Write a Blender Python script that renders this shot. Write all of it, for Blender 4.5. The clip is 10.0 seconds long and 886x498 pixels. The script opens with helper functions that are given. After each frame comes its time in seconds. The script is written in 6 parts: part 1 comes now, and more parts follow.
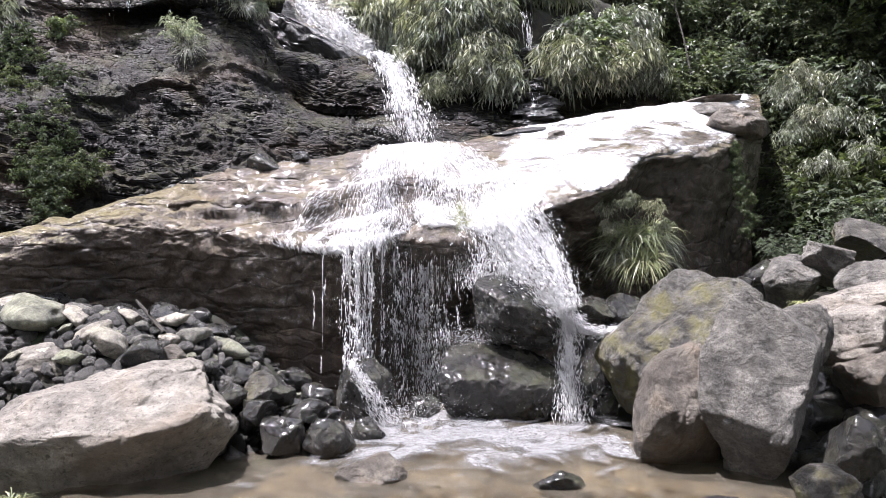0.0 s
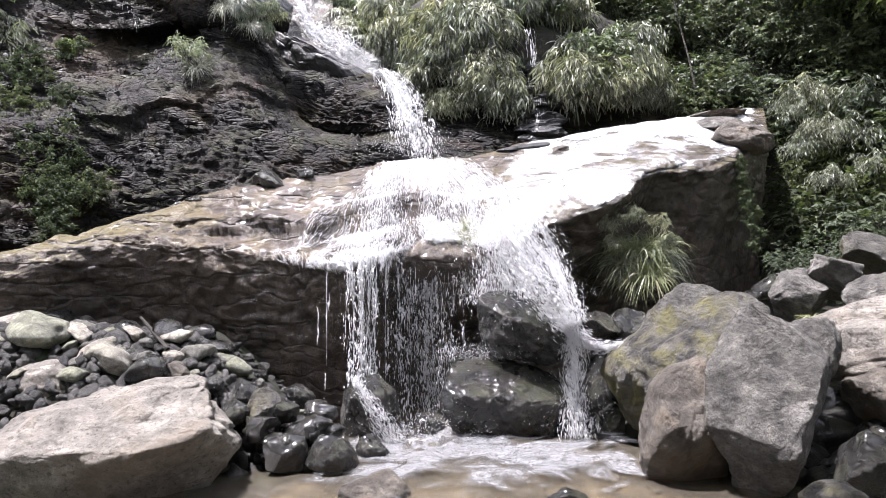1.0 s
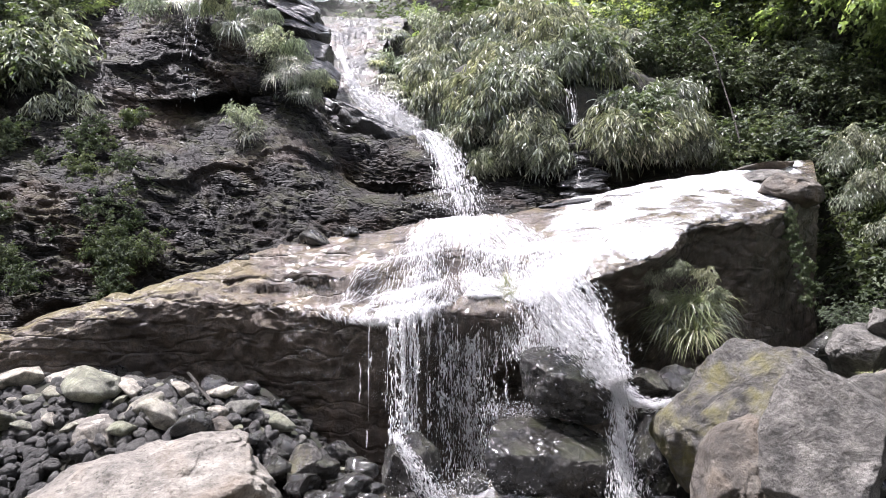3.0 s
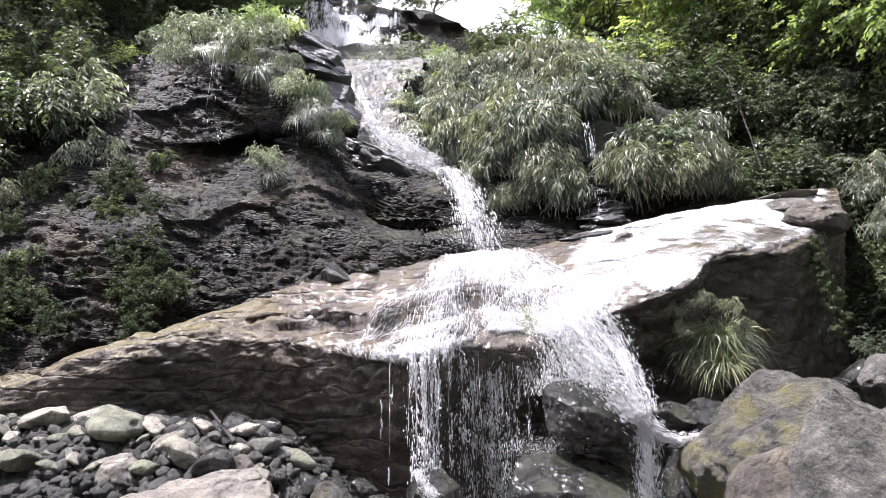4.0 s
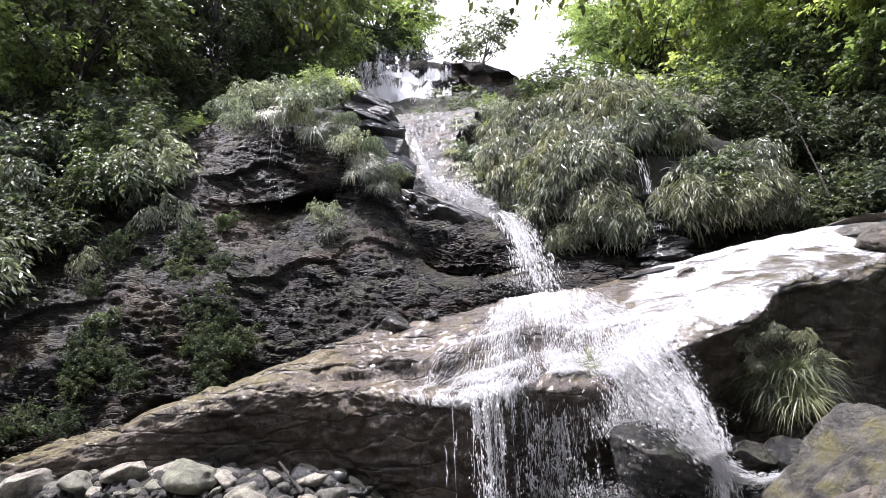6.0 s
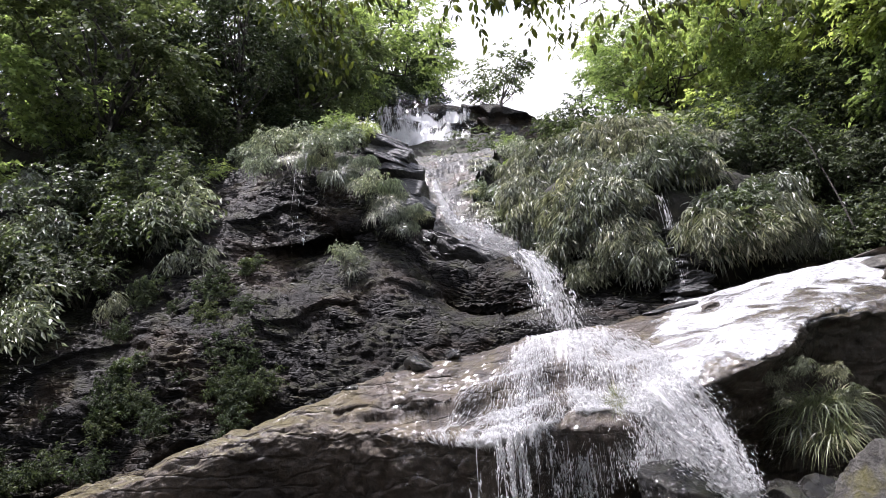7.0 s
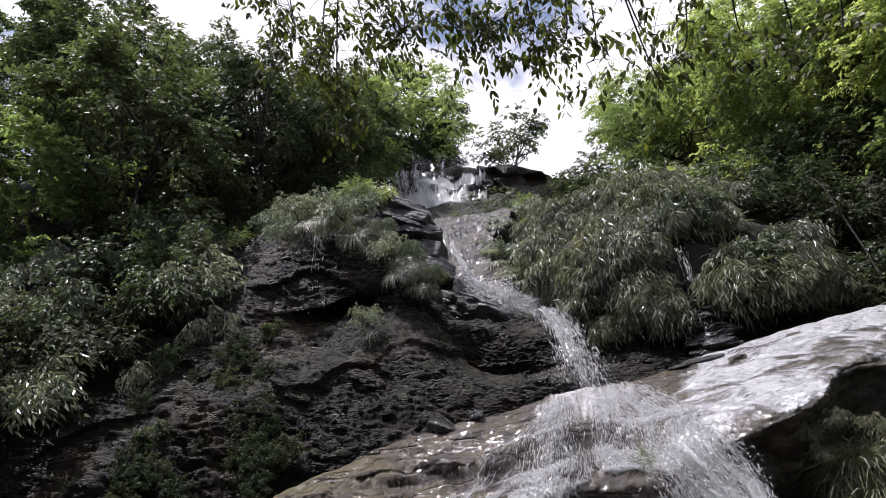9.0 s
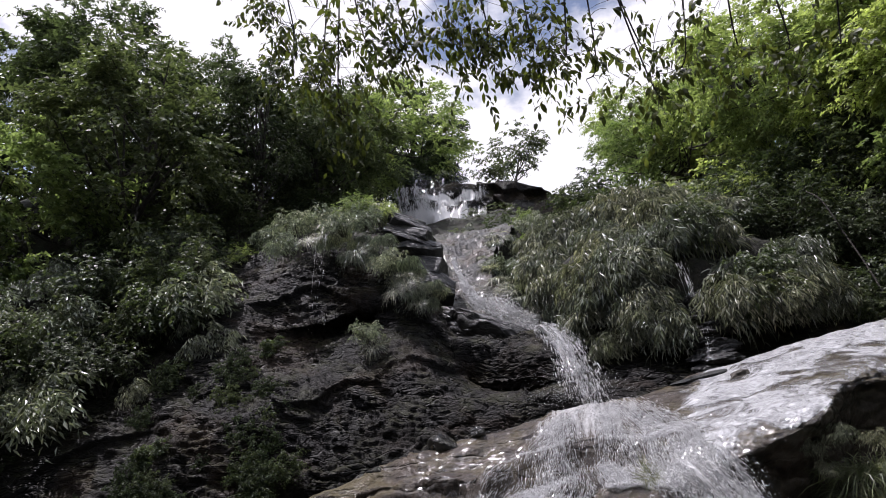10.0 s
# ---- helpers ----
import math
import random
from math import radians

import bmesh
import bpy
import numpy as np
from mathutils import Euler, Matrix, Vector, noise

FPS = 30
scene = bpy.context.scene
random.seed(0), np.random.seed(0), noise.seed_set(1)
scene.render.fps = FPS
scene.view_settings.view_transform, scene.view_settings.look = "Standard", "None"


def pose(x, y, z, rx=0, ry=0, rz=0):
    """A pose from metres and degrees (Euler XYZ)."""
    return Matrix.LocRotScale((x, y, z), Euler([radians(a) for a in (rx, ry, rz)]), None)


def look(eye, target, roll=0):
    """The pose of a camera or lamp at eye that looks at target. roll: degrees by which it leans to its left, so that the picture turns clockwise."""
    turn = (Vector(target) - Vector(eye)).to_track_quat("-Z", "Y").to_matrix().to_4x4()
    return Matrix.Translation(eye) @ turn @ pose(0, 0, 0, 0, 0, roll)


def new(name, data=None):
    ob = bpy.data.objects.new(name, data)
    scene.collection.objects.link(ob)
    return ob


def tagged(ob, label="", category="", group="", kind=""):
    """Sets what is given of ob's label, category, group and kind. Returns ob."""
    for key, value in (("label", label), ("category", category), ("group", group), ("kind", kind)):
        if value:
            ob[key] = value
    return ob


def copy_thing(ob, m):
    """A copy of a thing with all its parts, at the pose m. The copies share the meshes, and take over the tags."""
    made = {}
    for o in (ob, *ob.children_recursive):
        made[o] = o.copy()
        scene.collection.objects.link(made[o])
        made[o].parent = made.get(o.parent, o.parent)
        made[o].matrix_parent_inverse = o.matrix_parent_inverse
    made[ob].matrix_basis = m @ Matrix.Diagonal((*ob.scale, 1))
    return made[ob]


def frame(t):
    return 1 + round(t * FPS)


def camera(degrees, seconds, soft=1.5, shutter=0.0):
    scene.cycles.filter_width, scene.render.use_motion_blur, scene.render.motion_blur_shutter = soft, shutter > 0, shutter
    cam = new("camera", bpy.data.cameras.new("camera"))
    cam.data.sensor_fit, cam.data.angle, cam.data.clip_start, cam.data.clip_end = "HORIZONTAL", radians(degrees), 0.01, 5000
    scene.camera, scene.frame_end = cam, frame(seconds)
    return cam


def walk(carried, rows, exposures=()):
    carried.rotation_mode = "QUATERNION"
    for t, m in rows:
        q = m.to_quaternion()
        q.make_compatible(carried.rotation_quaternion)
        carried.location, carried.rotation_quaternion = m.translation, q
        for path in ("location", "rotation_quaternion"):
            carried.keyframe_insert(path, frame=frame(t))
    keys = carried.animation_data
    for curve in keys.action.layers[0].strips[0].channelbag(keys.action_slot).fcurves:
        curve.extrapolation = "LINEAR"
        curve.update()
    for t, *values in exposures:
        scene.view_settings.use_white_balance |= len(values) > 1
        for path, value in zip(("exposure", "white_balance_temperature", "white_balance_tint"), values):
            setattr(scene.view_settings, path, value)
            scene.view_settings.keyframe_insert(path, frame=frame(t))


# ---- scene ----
cam = camera(67.0, 10.0, soft=0.7)
PATH = [
    (0.0, 0.000, 0.000, 1.600, 90.00, 0.00, 0.00),
    (0.5, 0.018, 0.007, 1.595, 90.56, 0.18, 0.15),
    (1.0, 0.040, 0.011, 1.583, 91.47, 0.30, 0.69),
    (1.5, 0.052, 0.008, 1.578, 92.42, 0.35, 1.75),
    (2.0, 0.063, 0.003, 1.572, 93.47, 0.24, 2.71),
    (2.5, 0.078, -0.004, 1.559, 94.83, 0.23, 3.70),
    (4.0, 0.151, -0.014, 1.509, 99.82, 1.16, 6.95),
    (4.5, 0.167, -0.014, 1.505, 100.58, 1.44, 8.15),
    (5.0, 0.195, -0.037, 1.495, 101.39, 1.92, 9.98),
    (5.5, 0.207, -0.047, 1.483, 102.51, 2.40, 11.46),
    (7.0, 0.241, -0.081, 1.434, 107.71, 3.38, 14.84),
    (7.5, 0.251, -0.086, 1.421, 109.21, 3.44, 15.56),
    (8.0, 0.256, -0.089, 1.419, 110.41, 3.64, 16.13),
    (8.5, 0.262, -0.086, 1.409, 111.82, 4.01, 16.78),
    (9.0, 0.258, -0.086, 1.400, 113.12, 4.44, 17.05),
    (9.5, 0.258, -0.087, 1.393, 114.04, 4.64, 17.20),
    (10.0, 0.249, -0.084, 1.394, 114.53, 4.58, 17.12),
]
walk(cam, [(t, pose(*p)) for t, *p in PATH],
     [(t, stops, 6250, 21) for t, stops in ((0.0, 1.97), (2.5, 2.0), (4.0, 1.92), (5.5, 1.82), (7.0, 1.25), (8.5, 0.62), (10.0, 0.27))])

# ---- world and sun ----
SUN_EL, SUN_AZ = radians(72), radians(-98)   # azimuth from +y, clockwise
world = bpy.data.worlds.new("world")
scene.world = world
world.use_nodes = True


def shader(tree, **kinds):
    return {k: tree.nodes.new(v) for k, v in kinds.items()}


def wire(tree, *pairs):
    for a, b in pairs:
        tree.links.new(a, b)


def build_sky():
    t = world.node_tree
    t.nodes.clear()
    n = shader(t, sky="ShaderNodeTexSky", co="ShaderNodeTexCoord", mp="ShaderNodeMapping", nz="ShaderNodeTexNoise", rp="ShaderNodeValToRGB",
               mx="ShaderNodeMix", bg="ShaderNodeBackground", out="ShaderNodeOutputWorld")
    n["sky"].sky_type = "NISHITA"
    n["sky"].sun_disc = False
    n["sky"].sun_elevation, n["sky"].sun_rotation = SUN_EL, SUN_AZ
    n["sky"].air_density, n["sky"].dust_density = 1.0, 1.5
    n["mp"].inputs["Scale"].default_value = (1.0, 1.0, 1.7)
    n["mp"].inputs["Location"].default_value = (0.35, 0.1, 0.2)
    n["nz"].inputs["Scale"].default_value = 2.3
    n["nz"].inputs["Detail"].default_value = 7
    n["nz"].inputs["Roughness"].default_value = 0.55
    r = n["rp"].color_ramp
    r.elements[0].position, r.elements[1].position = 0.455, 0.51
    r.elements[0].color = (0.04, 0.04, 0.04, 1)
    n["mx"].data_type = "RGBA"
    n["mx"].inputs[7].default_value = (40, 40.5, 41, 1)
    wire(t, (n["co"].outputs["Generated"], n["mp"].inputs["Vector"]), (n["mp"].outputs[0], n["nz"].inputs["Vector"]), (n["nz"].outputs[0], n["rp"].inputs[0]),
         (n["rp"].outputs[0], n["mx"].inputs[0]), (mix(t, 1.0, n["sky"].outputs[0], (5.0, 4.9, 4.7), "MULTIPLY"), n["mx"].inputs[6]), (n["mx"].outputs[2], n["bg"].inputs[0]),
         (n["bg"].outputs[0], n["out"].inputs[0]))
    n["bg"].inputs[1].default_value = 0.0215


sun_dir = Vector((math.sin(SUN_AZ) * math.cos(SUN_EL), math.cos(SUN_AZ) * math.cos(SUN_EL), math.sin(SUN_EL)))
sun_data = bpy.data.lights.new("sun", "SUN")
sun_data.energy, sun_data.angle, sun_data.color = 4.1, radians(0.6), (1.0, 0.985, 0.96)
sun = new("sun", sun_data)
sun.matrix_world = look(tuple(sun_dir * 60), (0, 0, 0))


# ---- materials ----
def material(name):
    m = bpy.data.materials.new(name)
    m.use_nodes = True
    t = m.node_tree
    t.nodes.clear()
    n = shader(t, out="ShaderNodeOutputMaterial", p="ShaderNodeBsdfPrincipled")
    wire(t, (n["p"].outputs[0], n["out"].inputs[0]))
    return m, t, n["p"], n["out"]


def noise_node(t, vec, scale, detail=6, rough=0.6, distort=0.0):
    n = t.nodes.new("ShaderNodeTexNoise")
    n.inputs["Scale"].default_value, n.inputs["Detail"].default_value = scale, detail
    n.inputs["Roughness"].default_value, n.inputs["Distortion"].default_value = rough, distort
    wire(t, (vec, n.inputs["Vector"]))
    return n.outputs[0]


def ramp(t, fac, stops):
    n = t.nodes.new("ShaderNodeValToRGB")
    e = n.color_ramp.elements
    while len(e) < len(stops):
        e.new(0.5)
    for k, (pos, col) in enumerate(stops):
        e[k].position = pos
        e[k].color = (*col, 1) if isinstance(col, tuple) else (col, col, col, 1)
    wire(t, (fac, n.inputs[0]))
    return n.outputs[0]


def mix(t, fac, a, b, blend="MIX"):
    n = t.nodes.new("ShaderNodeMix")
    n.data_type, n.blend_type = "RGBA", blend
    for sock, v in ((n.inputs[0], fac), (n.inputs[6], a), (n.inputs[7], b)):
        if isinstance(v, (int, float)):
            sock.default_value = v
        elif isinstance(v, tuple):
            sock.default_value = (*v, 1)
        else:
            wire(t, (v, sock))
    return n.outputs[2]


def calc(t, op, a, b=0.0, clamp=False):
    n = t.nodes.new("ShaderNodeMath")
    n.operation, n.use_clamp = op, clamp
    for sock, v in ((n.inputs[0], a), (n.inputs[1], b)):
        if isinstance(v, (int, float)):
            sock.default_value = v
        else:
            wire(t, (v, sock))
    return n.outputs[0]


build_sky()


def mapped(t, scale=(1, 1, 1), rot=(0, 0, 0), source="Object"):
    c, m = t.nodes.new("ShaderNodeTexCoord"), t.nodes.new("ShaderNodeMapping")
    m.inputs["Scale"].default_value, m.inputs["Rotation"].default_value = scale, [radians(a) for a in rot]
    wire(t, (c.outputs[source], m.inputs["Vector"]))
    return m.outputs[0]


def bump(t, p, height, strength=0.5, dist=0.02):
    b = t.nodes.new("ShaderNodeBump")
    b.inputs["Strength"].default_value, b.inputs["Distance"].default_value = strength, dist
    wire(t, (height, b.inputs["Height"]), (b.outputs[0], p.inputs["Normal"]))


def rock_material(name, dark, mid, light, rough=(0.35, 0.7), scale=1.0, moss=0.0, moss_col=(0.09, 0.1, 0.02), stain=None, streaks=0.0, bump_by=0.9, spec=0.5, layers=None, pits=0.5, wet=0.0, wet_from=None, bump_size=0.06, vary=0.0, mottle=0.7, pitted=0.0, grit=1.0, moss_way=(0.0, 0.0, 1.0), moss_from=0.47, mossy_below=None):
    m, t, p, _ = material(name)
    v = mapped(t)
    big, fine = noise_node(t, v, 1.3 * scale, 8, 0.62, 0.4), noise_node(t, v, 16 * scale, 7, 0.72)
    speck = noise_node(t, v, 75 * scale, 3, 0.65)
    col = ramp(t, big, [(0.34, dark), (0.5, mid), (0.66, light)])
    col = mix(t, 0.75 * grit, col, ramp(t, fine, [(0.36, 0.25), (0.62, 1.0)]), "MULTIPLY")
    col = mix(t, 0.6 * grit, col, ramp(t, speck, [(0.38, 0.3), (0.6, 1.0)]), "MULTIPLY")
    patch = noise_node(t, v, 4.5 * scale, 7, 0.7, 0.5)
    col = mix(t, mottle, col, ramp(t, patch, [(0.38, 0.28), (0.5, 0.8), (0.58, 1.0), (0.64, 1.5)]), "MULTIPLY")
    if pitted:
        holes = ramp(t, noise_node(t, v, 34 * scale, 4, 0.55, 0.3), [(0.34, 0.0), (0.43, 1.0)])
        blotch = ramp(t, noise_node(t, v, 5.5 * scale, 8, 0.72, 0.5), [(0.36, 0.38), (0.48, 0.85), (0.6, 1.0), (0.68, 1.6)])
        col = mix(t, pitted, col, mix(t, 1.0, ramp(t, holes, [(0.0, 0.22), (1.0, 1.0)]), blotch, "MULTIPLY"), "MULTIPLY")
    if stain:
        s = noise_node(t, v, 0.9 * scale, 5, 0.6, 0.6)
        col = mix(t, ramp(t, s, [(0.5, 0.0), (0.66, 0.75)]), col, stain)
    if streaks:
        s = noise_node(t, mapped(t, (4.5, 2.5, 0.3)), 1.0, 5, 0.62)
        col = mix(t, ramp(t, s, [(0.45, 0.0), (0.65, streaks)]), col, (0.012, 0.011, 0.012))
    h = calc(t, "ADD", noise_node(t, v, 7 * scale, 9, 0.72), calc(t, "MULTIPLY", fine, pits))
    if layers:
        w = t.nodes.new("ShaderNodeTexVoronoi")
        w.feature = "DISTANCE_TO_EDGE"
        w.inputs["Scale"].default_value = 1.0
        warp = mix(t, 0.14, mapped(t, layers, (0, -12, 0)), t_color(t, v))
        wire(t, (warp, w.inputs["Vector"]))
        crack = ramp(t, calc(t, "ADD", w.outputs[0], calc(t, "MULTIPLY", calc(t, "SUBTRACT", big, 0.42), 0.5)), [(0.0, 0.0), (0.13, 1.0)])
        col = mix(t, 0.35, col, ramp(t, crack, [(0.0, 0.25), (0.8, 1.0)]), "MULTIPLY")
        h = calc(t, "ADD", h, calc(t, "MULTIPLY", crack, 0.7))
    if moss:
        g = t.nodes.new("ShaderNodeNewGeometry")
        lean = t.nodes.new("ShaderNodeVectorMath")
        lean.operation = "DOT_PRODUCT"
        lean.inputs[1].default_value = moss_way
        wire(t, (g.outputs["Normal"], lean.inputs[0]))
        up = calc(t, "MULTIPLY", ramp(t, noise_node(t, v, 2.2, 6, 0.65), [(moss_from, 0.0), (moss_from + 0.13, 1.0)]), ramp(t, lean.outputs["Value"], [(0.1, 0.0), (0.6, 1.0)]))
        col = mix(t, calc(t, "MULTIPLY", up, moss), col, moss_col)
        if mossy_below is not None:   # a belt of algae along the low end
            c = t.nodes.new("ShaderNodeSeparateXYZ")
            wire(t, (v, c.inputs[0]))
            belt = calc(t, "MULTIPLY", calc(t, "SUBTRACT", mossy_below, c.outputs[0]), 1.0, clamp=True)
            belt = calc(t, "MULTIPLY", belt, ramp(t, calc(t, "ADD", lean.outputs["Value"], calc(t, "MULTIPLY", calc(t, "SUBTRACT", patch, 0.5), 0.9)), [(0.5, 0.0), (0.8, 0.75)]))
            col = mix(t, belt, col, mix(t, ramp(t, fine, [(0.4, 0.0), (0.6, 1.0)]), (0.068, 0.058, 0.02), (0.15, 0.127, 0.05)))
    if vary:
        o = t.nodes.new("ShaderNodeObjectInfo")
        col = mix(t, vary, col, ramp(t, o.outputs["Random"], [(0.0, (0.4, 0.4, 0.4)), (0.35, (0.75, 0.75, 0.72)), (0.6, (0.9, 0.95, 0.75)), (0.8, (1.25, 1.2, 1.1)), (1.0, (2.0, 1.9, 1.75))]), "MULTIPLY")
    wire(t, (col, p.inputs["Base Color"]))
    wire(t, (ramp(t, noise_node(t, v, 3.0 * scale, 5, 0.6), [(0.35, rough[0]), (0.65, rough[1])]), p.inputs["Roughness"]))
    p.inputs["Specular IOR Level"].default_value = spec
    p.inputs["Coat Weight"].default_value, p.inputs["Coat Roughness"].default_value = wet, 0.14
    if wet_from is not None:
        c = t.nodes.new("ShaderNodeSeparateXYZ")
        wire(t, (v, c.inputs[0]))
        k = calc(t, "MULTIPLY", calc(t, "SUBTRACT", c.outputs[0], wet_from), 0.6, clamp=True)
        wire(t, (calc(t, "ADD", wet, calc(t, "MULTIPLY", k, 1.0 - wet)), p.inputs["Coat Weight"]))
        r = t.nodes.new("ShaderNodeBump")
        r.inputs["Strength"].default_value, r.inputs["Distance"].default_value = 0.55, 0.04
        wire(t, (noise_node(t, v, 11, 4, 0.6, 0.6), r.inputs["Height"]), (r.outputs[0], p.inputs["Coat Normal"]))
    bump(t, p, h, bump_by, bump_size)
    return m


def t_color(t, v):
    n = t.nodes.new("ShaderNodeTexNoise")
    n.inputs["Scale"].default_value, n.inputs["Detail"].default_value = 2.5, 4
    wire(t, (v, n.inputs["Vector"]))
    k = t.nodes.new("ShaderNodeVectorMath")
    k.operation = "SCALE"
    k.inputs["Scale"].default_value = 6.0
    wire(t, (n.outputs["Color"], k.inputs[0]))
    return k.outputs[0]


# cliff rock darkened in colour in place of the shade on it
M_CLIFF = rock_material("shade_darkened_cliff_rock", (0.005, 0.0045, 0.0041), (0.0145, 0.0128, 0.0113), (0.034, 0.0293, 0.025), (0.42, 0.7), 1.0, 0.15, spec=0.2, stain=(0.043, 0.029, 0.019), layers=(4.5, 4.5, 16.0), mottle=0.5)
M_SLAB = rock_material("wet_slab_rock", (0.1, 0.076, 0.058), (0.155, 0.122, 0.096), (0.2, 0.163, 0.133), (0.4, 0.65), 1.0, 0.6, (0.105, 0.08, 0.027), stain=(0.085, 0.06, 0.043), streaks=0.4, bump_by=1.0, spec=0.35, wet=0.12, wet_from=0.0, layers=(0.9, 2.6, 5.5), mossy_below=-2.6, mottle=0.4)
M_BOULDER = rock_material("dry_boulder_rock", (0.09, 0.084, 0.074), (0.2, 0.187, 0.165), (0.36, 0.342, 0.31), (0.6, 0.9), 1.5, 0.0, bump_by=1.0, bump_size=0.08, mottle=0.65, pitted=0.6, grit=0.6)
M_PALE = rock_material("pale_boulder_rock", (0.23, 0.21, 0.18), (0.335, 0.306, 0.262), (0.43, 0.4, 0.345), (0.6, 0.9), 1.1, 0.0, stain=(0.19, 0.15, 0.11), bump_by=1.0, bump_size=0.08, mottle=0.35, pitted=0.7, grit=0.5)
M_MOSSY = rock_material("mossy_boulder_rock", (0.08, 0.074, 0.065), (0.18, 0.169, 0.15), (0.33, 0.315, 0.29), (0.3, 0.6), 1.5, 0.9, (0.13, 0.118, 0.035), moss_way=(-0.95, -0.15, 0.12), moss_from=0.43, bump_by=1.0, bump_size=0.09, mottle=0.75, pitted=0.6, grit=0.7)
M_BROWN = rock_material("brown_boulder_rock", (0.065, 0.053, 0.041), (0.14, 0.12, 0.096), (0.26, 0.236, 0.2), (0.45, 0.8), 1.2, 0.0, stain=(0.14, 0.095, 0.055), bump_by=1.0, bump_size=0.06, mottle=0.4, pitted=0.6, grit=0.6)
M_WET = rock_material("wet_boulder_rock", (0.013, 0.0125, 0.0105), (0.036, 0.0335, 0.028), (0.095, 0.09, 0.076), (0.2, 0.4), 1.4, 0.45, (0.045, 0.052, 0.016), wet=0.42, bump_by=1.0, spec=0.4)
M_WETSTEP = rock_material("wet_step_rock", (0.018, 0.019, 0.02), (0.045, 0.045, 0.045), (0.1, 0.1, 0.098), (0.3, 0.55), 1.2, 0.0, layers=(2.2, 2.2, 6.5), wet=0.35)
M_COBBLE = rock_material("cobble_rock", (0.15, 0.145, 0.135), (0.4, 0.385, 0.355), (0.68, 0.66, 0.61), (0.3, 0.65), 2.2, 0.25, (0.1, 0.11, 0.04), vary=1.0, grit=0.65, mottle=0.5)
# pale so that the added bank out of view reflects sunlight
M_BANK = rock_material("bounce_gravel", (0.2, 0.185, 0.165), (0.4, 0.375, 0.34), (0.58, 0.55, 0.51), (0.7, 0.95), 3.0)
M_SOIL = rock_material("hill_soil", (0.015, 0.013, 0.009), (0.03, 0.026, 0.016), (0.05, 0.045, 0.025), (0.8, 0.95), 1.0, 0.8, (0.02, 0.032, 0.011))
M_BED = rock_material("sandy_bed", (0.1, 0.073, 0.04), (0.22, 0.165, 0.092), (0.34, 0.265, 0.16), (0.6, 0.9), 2.4)


def leaf_material(name, a, b, gloss=0.45, through_light=0.45, tip=None, shine=0.5):
    m, t, p, out = material(name)
    g, o = t.nodes.new("ShaderNodeNewGeometry"), t.nodes.new("ShaderNodeObjectInfo")
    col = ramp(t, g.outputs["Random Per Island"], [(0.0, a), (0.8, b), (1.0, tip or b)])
    col = mix(t, 0.6, col, ramp(t, noise_node(t, mapped(t), 1.6, 3), [(0.35, 0.4), (0.65, 1.0)]), "MULTIPLY")
    col = mix(t, 1.0, col, ramp(t, o.outputs["Random"], [(0.0, (0.75, 0.8, 0.75)), (0.5, (1.0, 1.0, 1.0)), (1.0, (1.45, 1.35, 1.2))]), "MULTIPLY")
    wire(t, (col, p.inputs["Base Color"]))
    p.inputs["Roughness"].default_value, p.inputs["Specular IOR Level"].default_value = gloss, shine
    tr, mx = t.nodes.new("ShaderNodeBsdfTranslucent"), t.nodes.new("ShaderNodeMixShader")
    mx.inputs[0].default_value = through_light
    wire(t, (mix(t, 1.0, col, (1.5, 1.65, 0.9), "MULTIPLY"), tr.inputs[0]), (p.outputs[0], mx.inputs[1]), (tr.outputs[0], mx.inputs[2]), (mx.outputs[0], out.inputs[0]))
    return m


M_LEAF = leaf_material("broad_leaf", (0.045, 0.062, 0.034), (0.13, 0.16, 0.085), 0.45, 0.35)
# brighter and darker copies of the leaf: sunlit and shaded foliage by colour
M_LEAF_LIGHT = leaf_material("sun_painted_leaf", (0.12, 0.16, 0.072), (0.34, 0.4, 0.19), 0.45, 0.5)
M_LEAF_DARK = leaf_material("shade_painted_leaf", (0.03, 0.042, 0.026), (0.09, 0.112, 0.068), 0.5, 0.3, shine=0.2)
# silver tones and pale tips: sun sheen on the leaves, put into base colour
M_REED = leaf_material("sheen_painted_reed", (0.022, 0.027, 0.017), (0.31, 0.335, 0.245), 0.36, 0.15, (0.6, 0.6, 0.53), shine=0.9)
M_SHEEN_LEAF = leaf_material("sheen_painted_bush_leaf", (0.035, 0.048, 0.028), (0.4, 0.45, 0.34), 0.38, 0.18, (0.7, 0.71, 0.64), shine=0.9)
M_GRASS = leaf_material("green_grass_blade", (0.14, 0.165, 0.085), (0.31, 0.34, 0.19), 0.42, 0.3, (0.5, 0.48, 0.34))
M_HANG = leaf_material("overhead_leaf", (0.05, 0.066, 0.022), (0.15, 0.165, 0.045), 0.45, 0.42)
M_BARK = rock_material("bark", (0.04, 0.033, 0.026), (0.08, 0.068, 0.055), (0.13, 0.115, 0.095), (0.7, 0.9), 4.0)


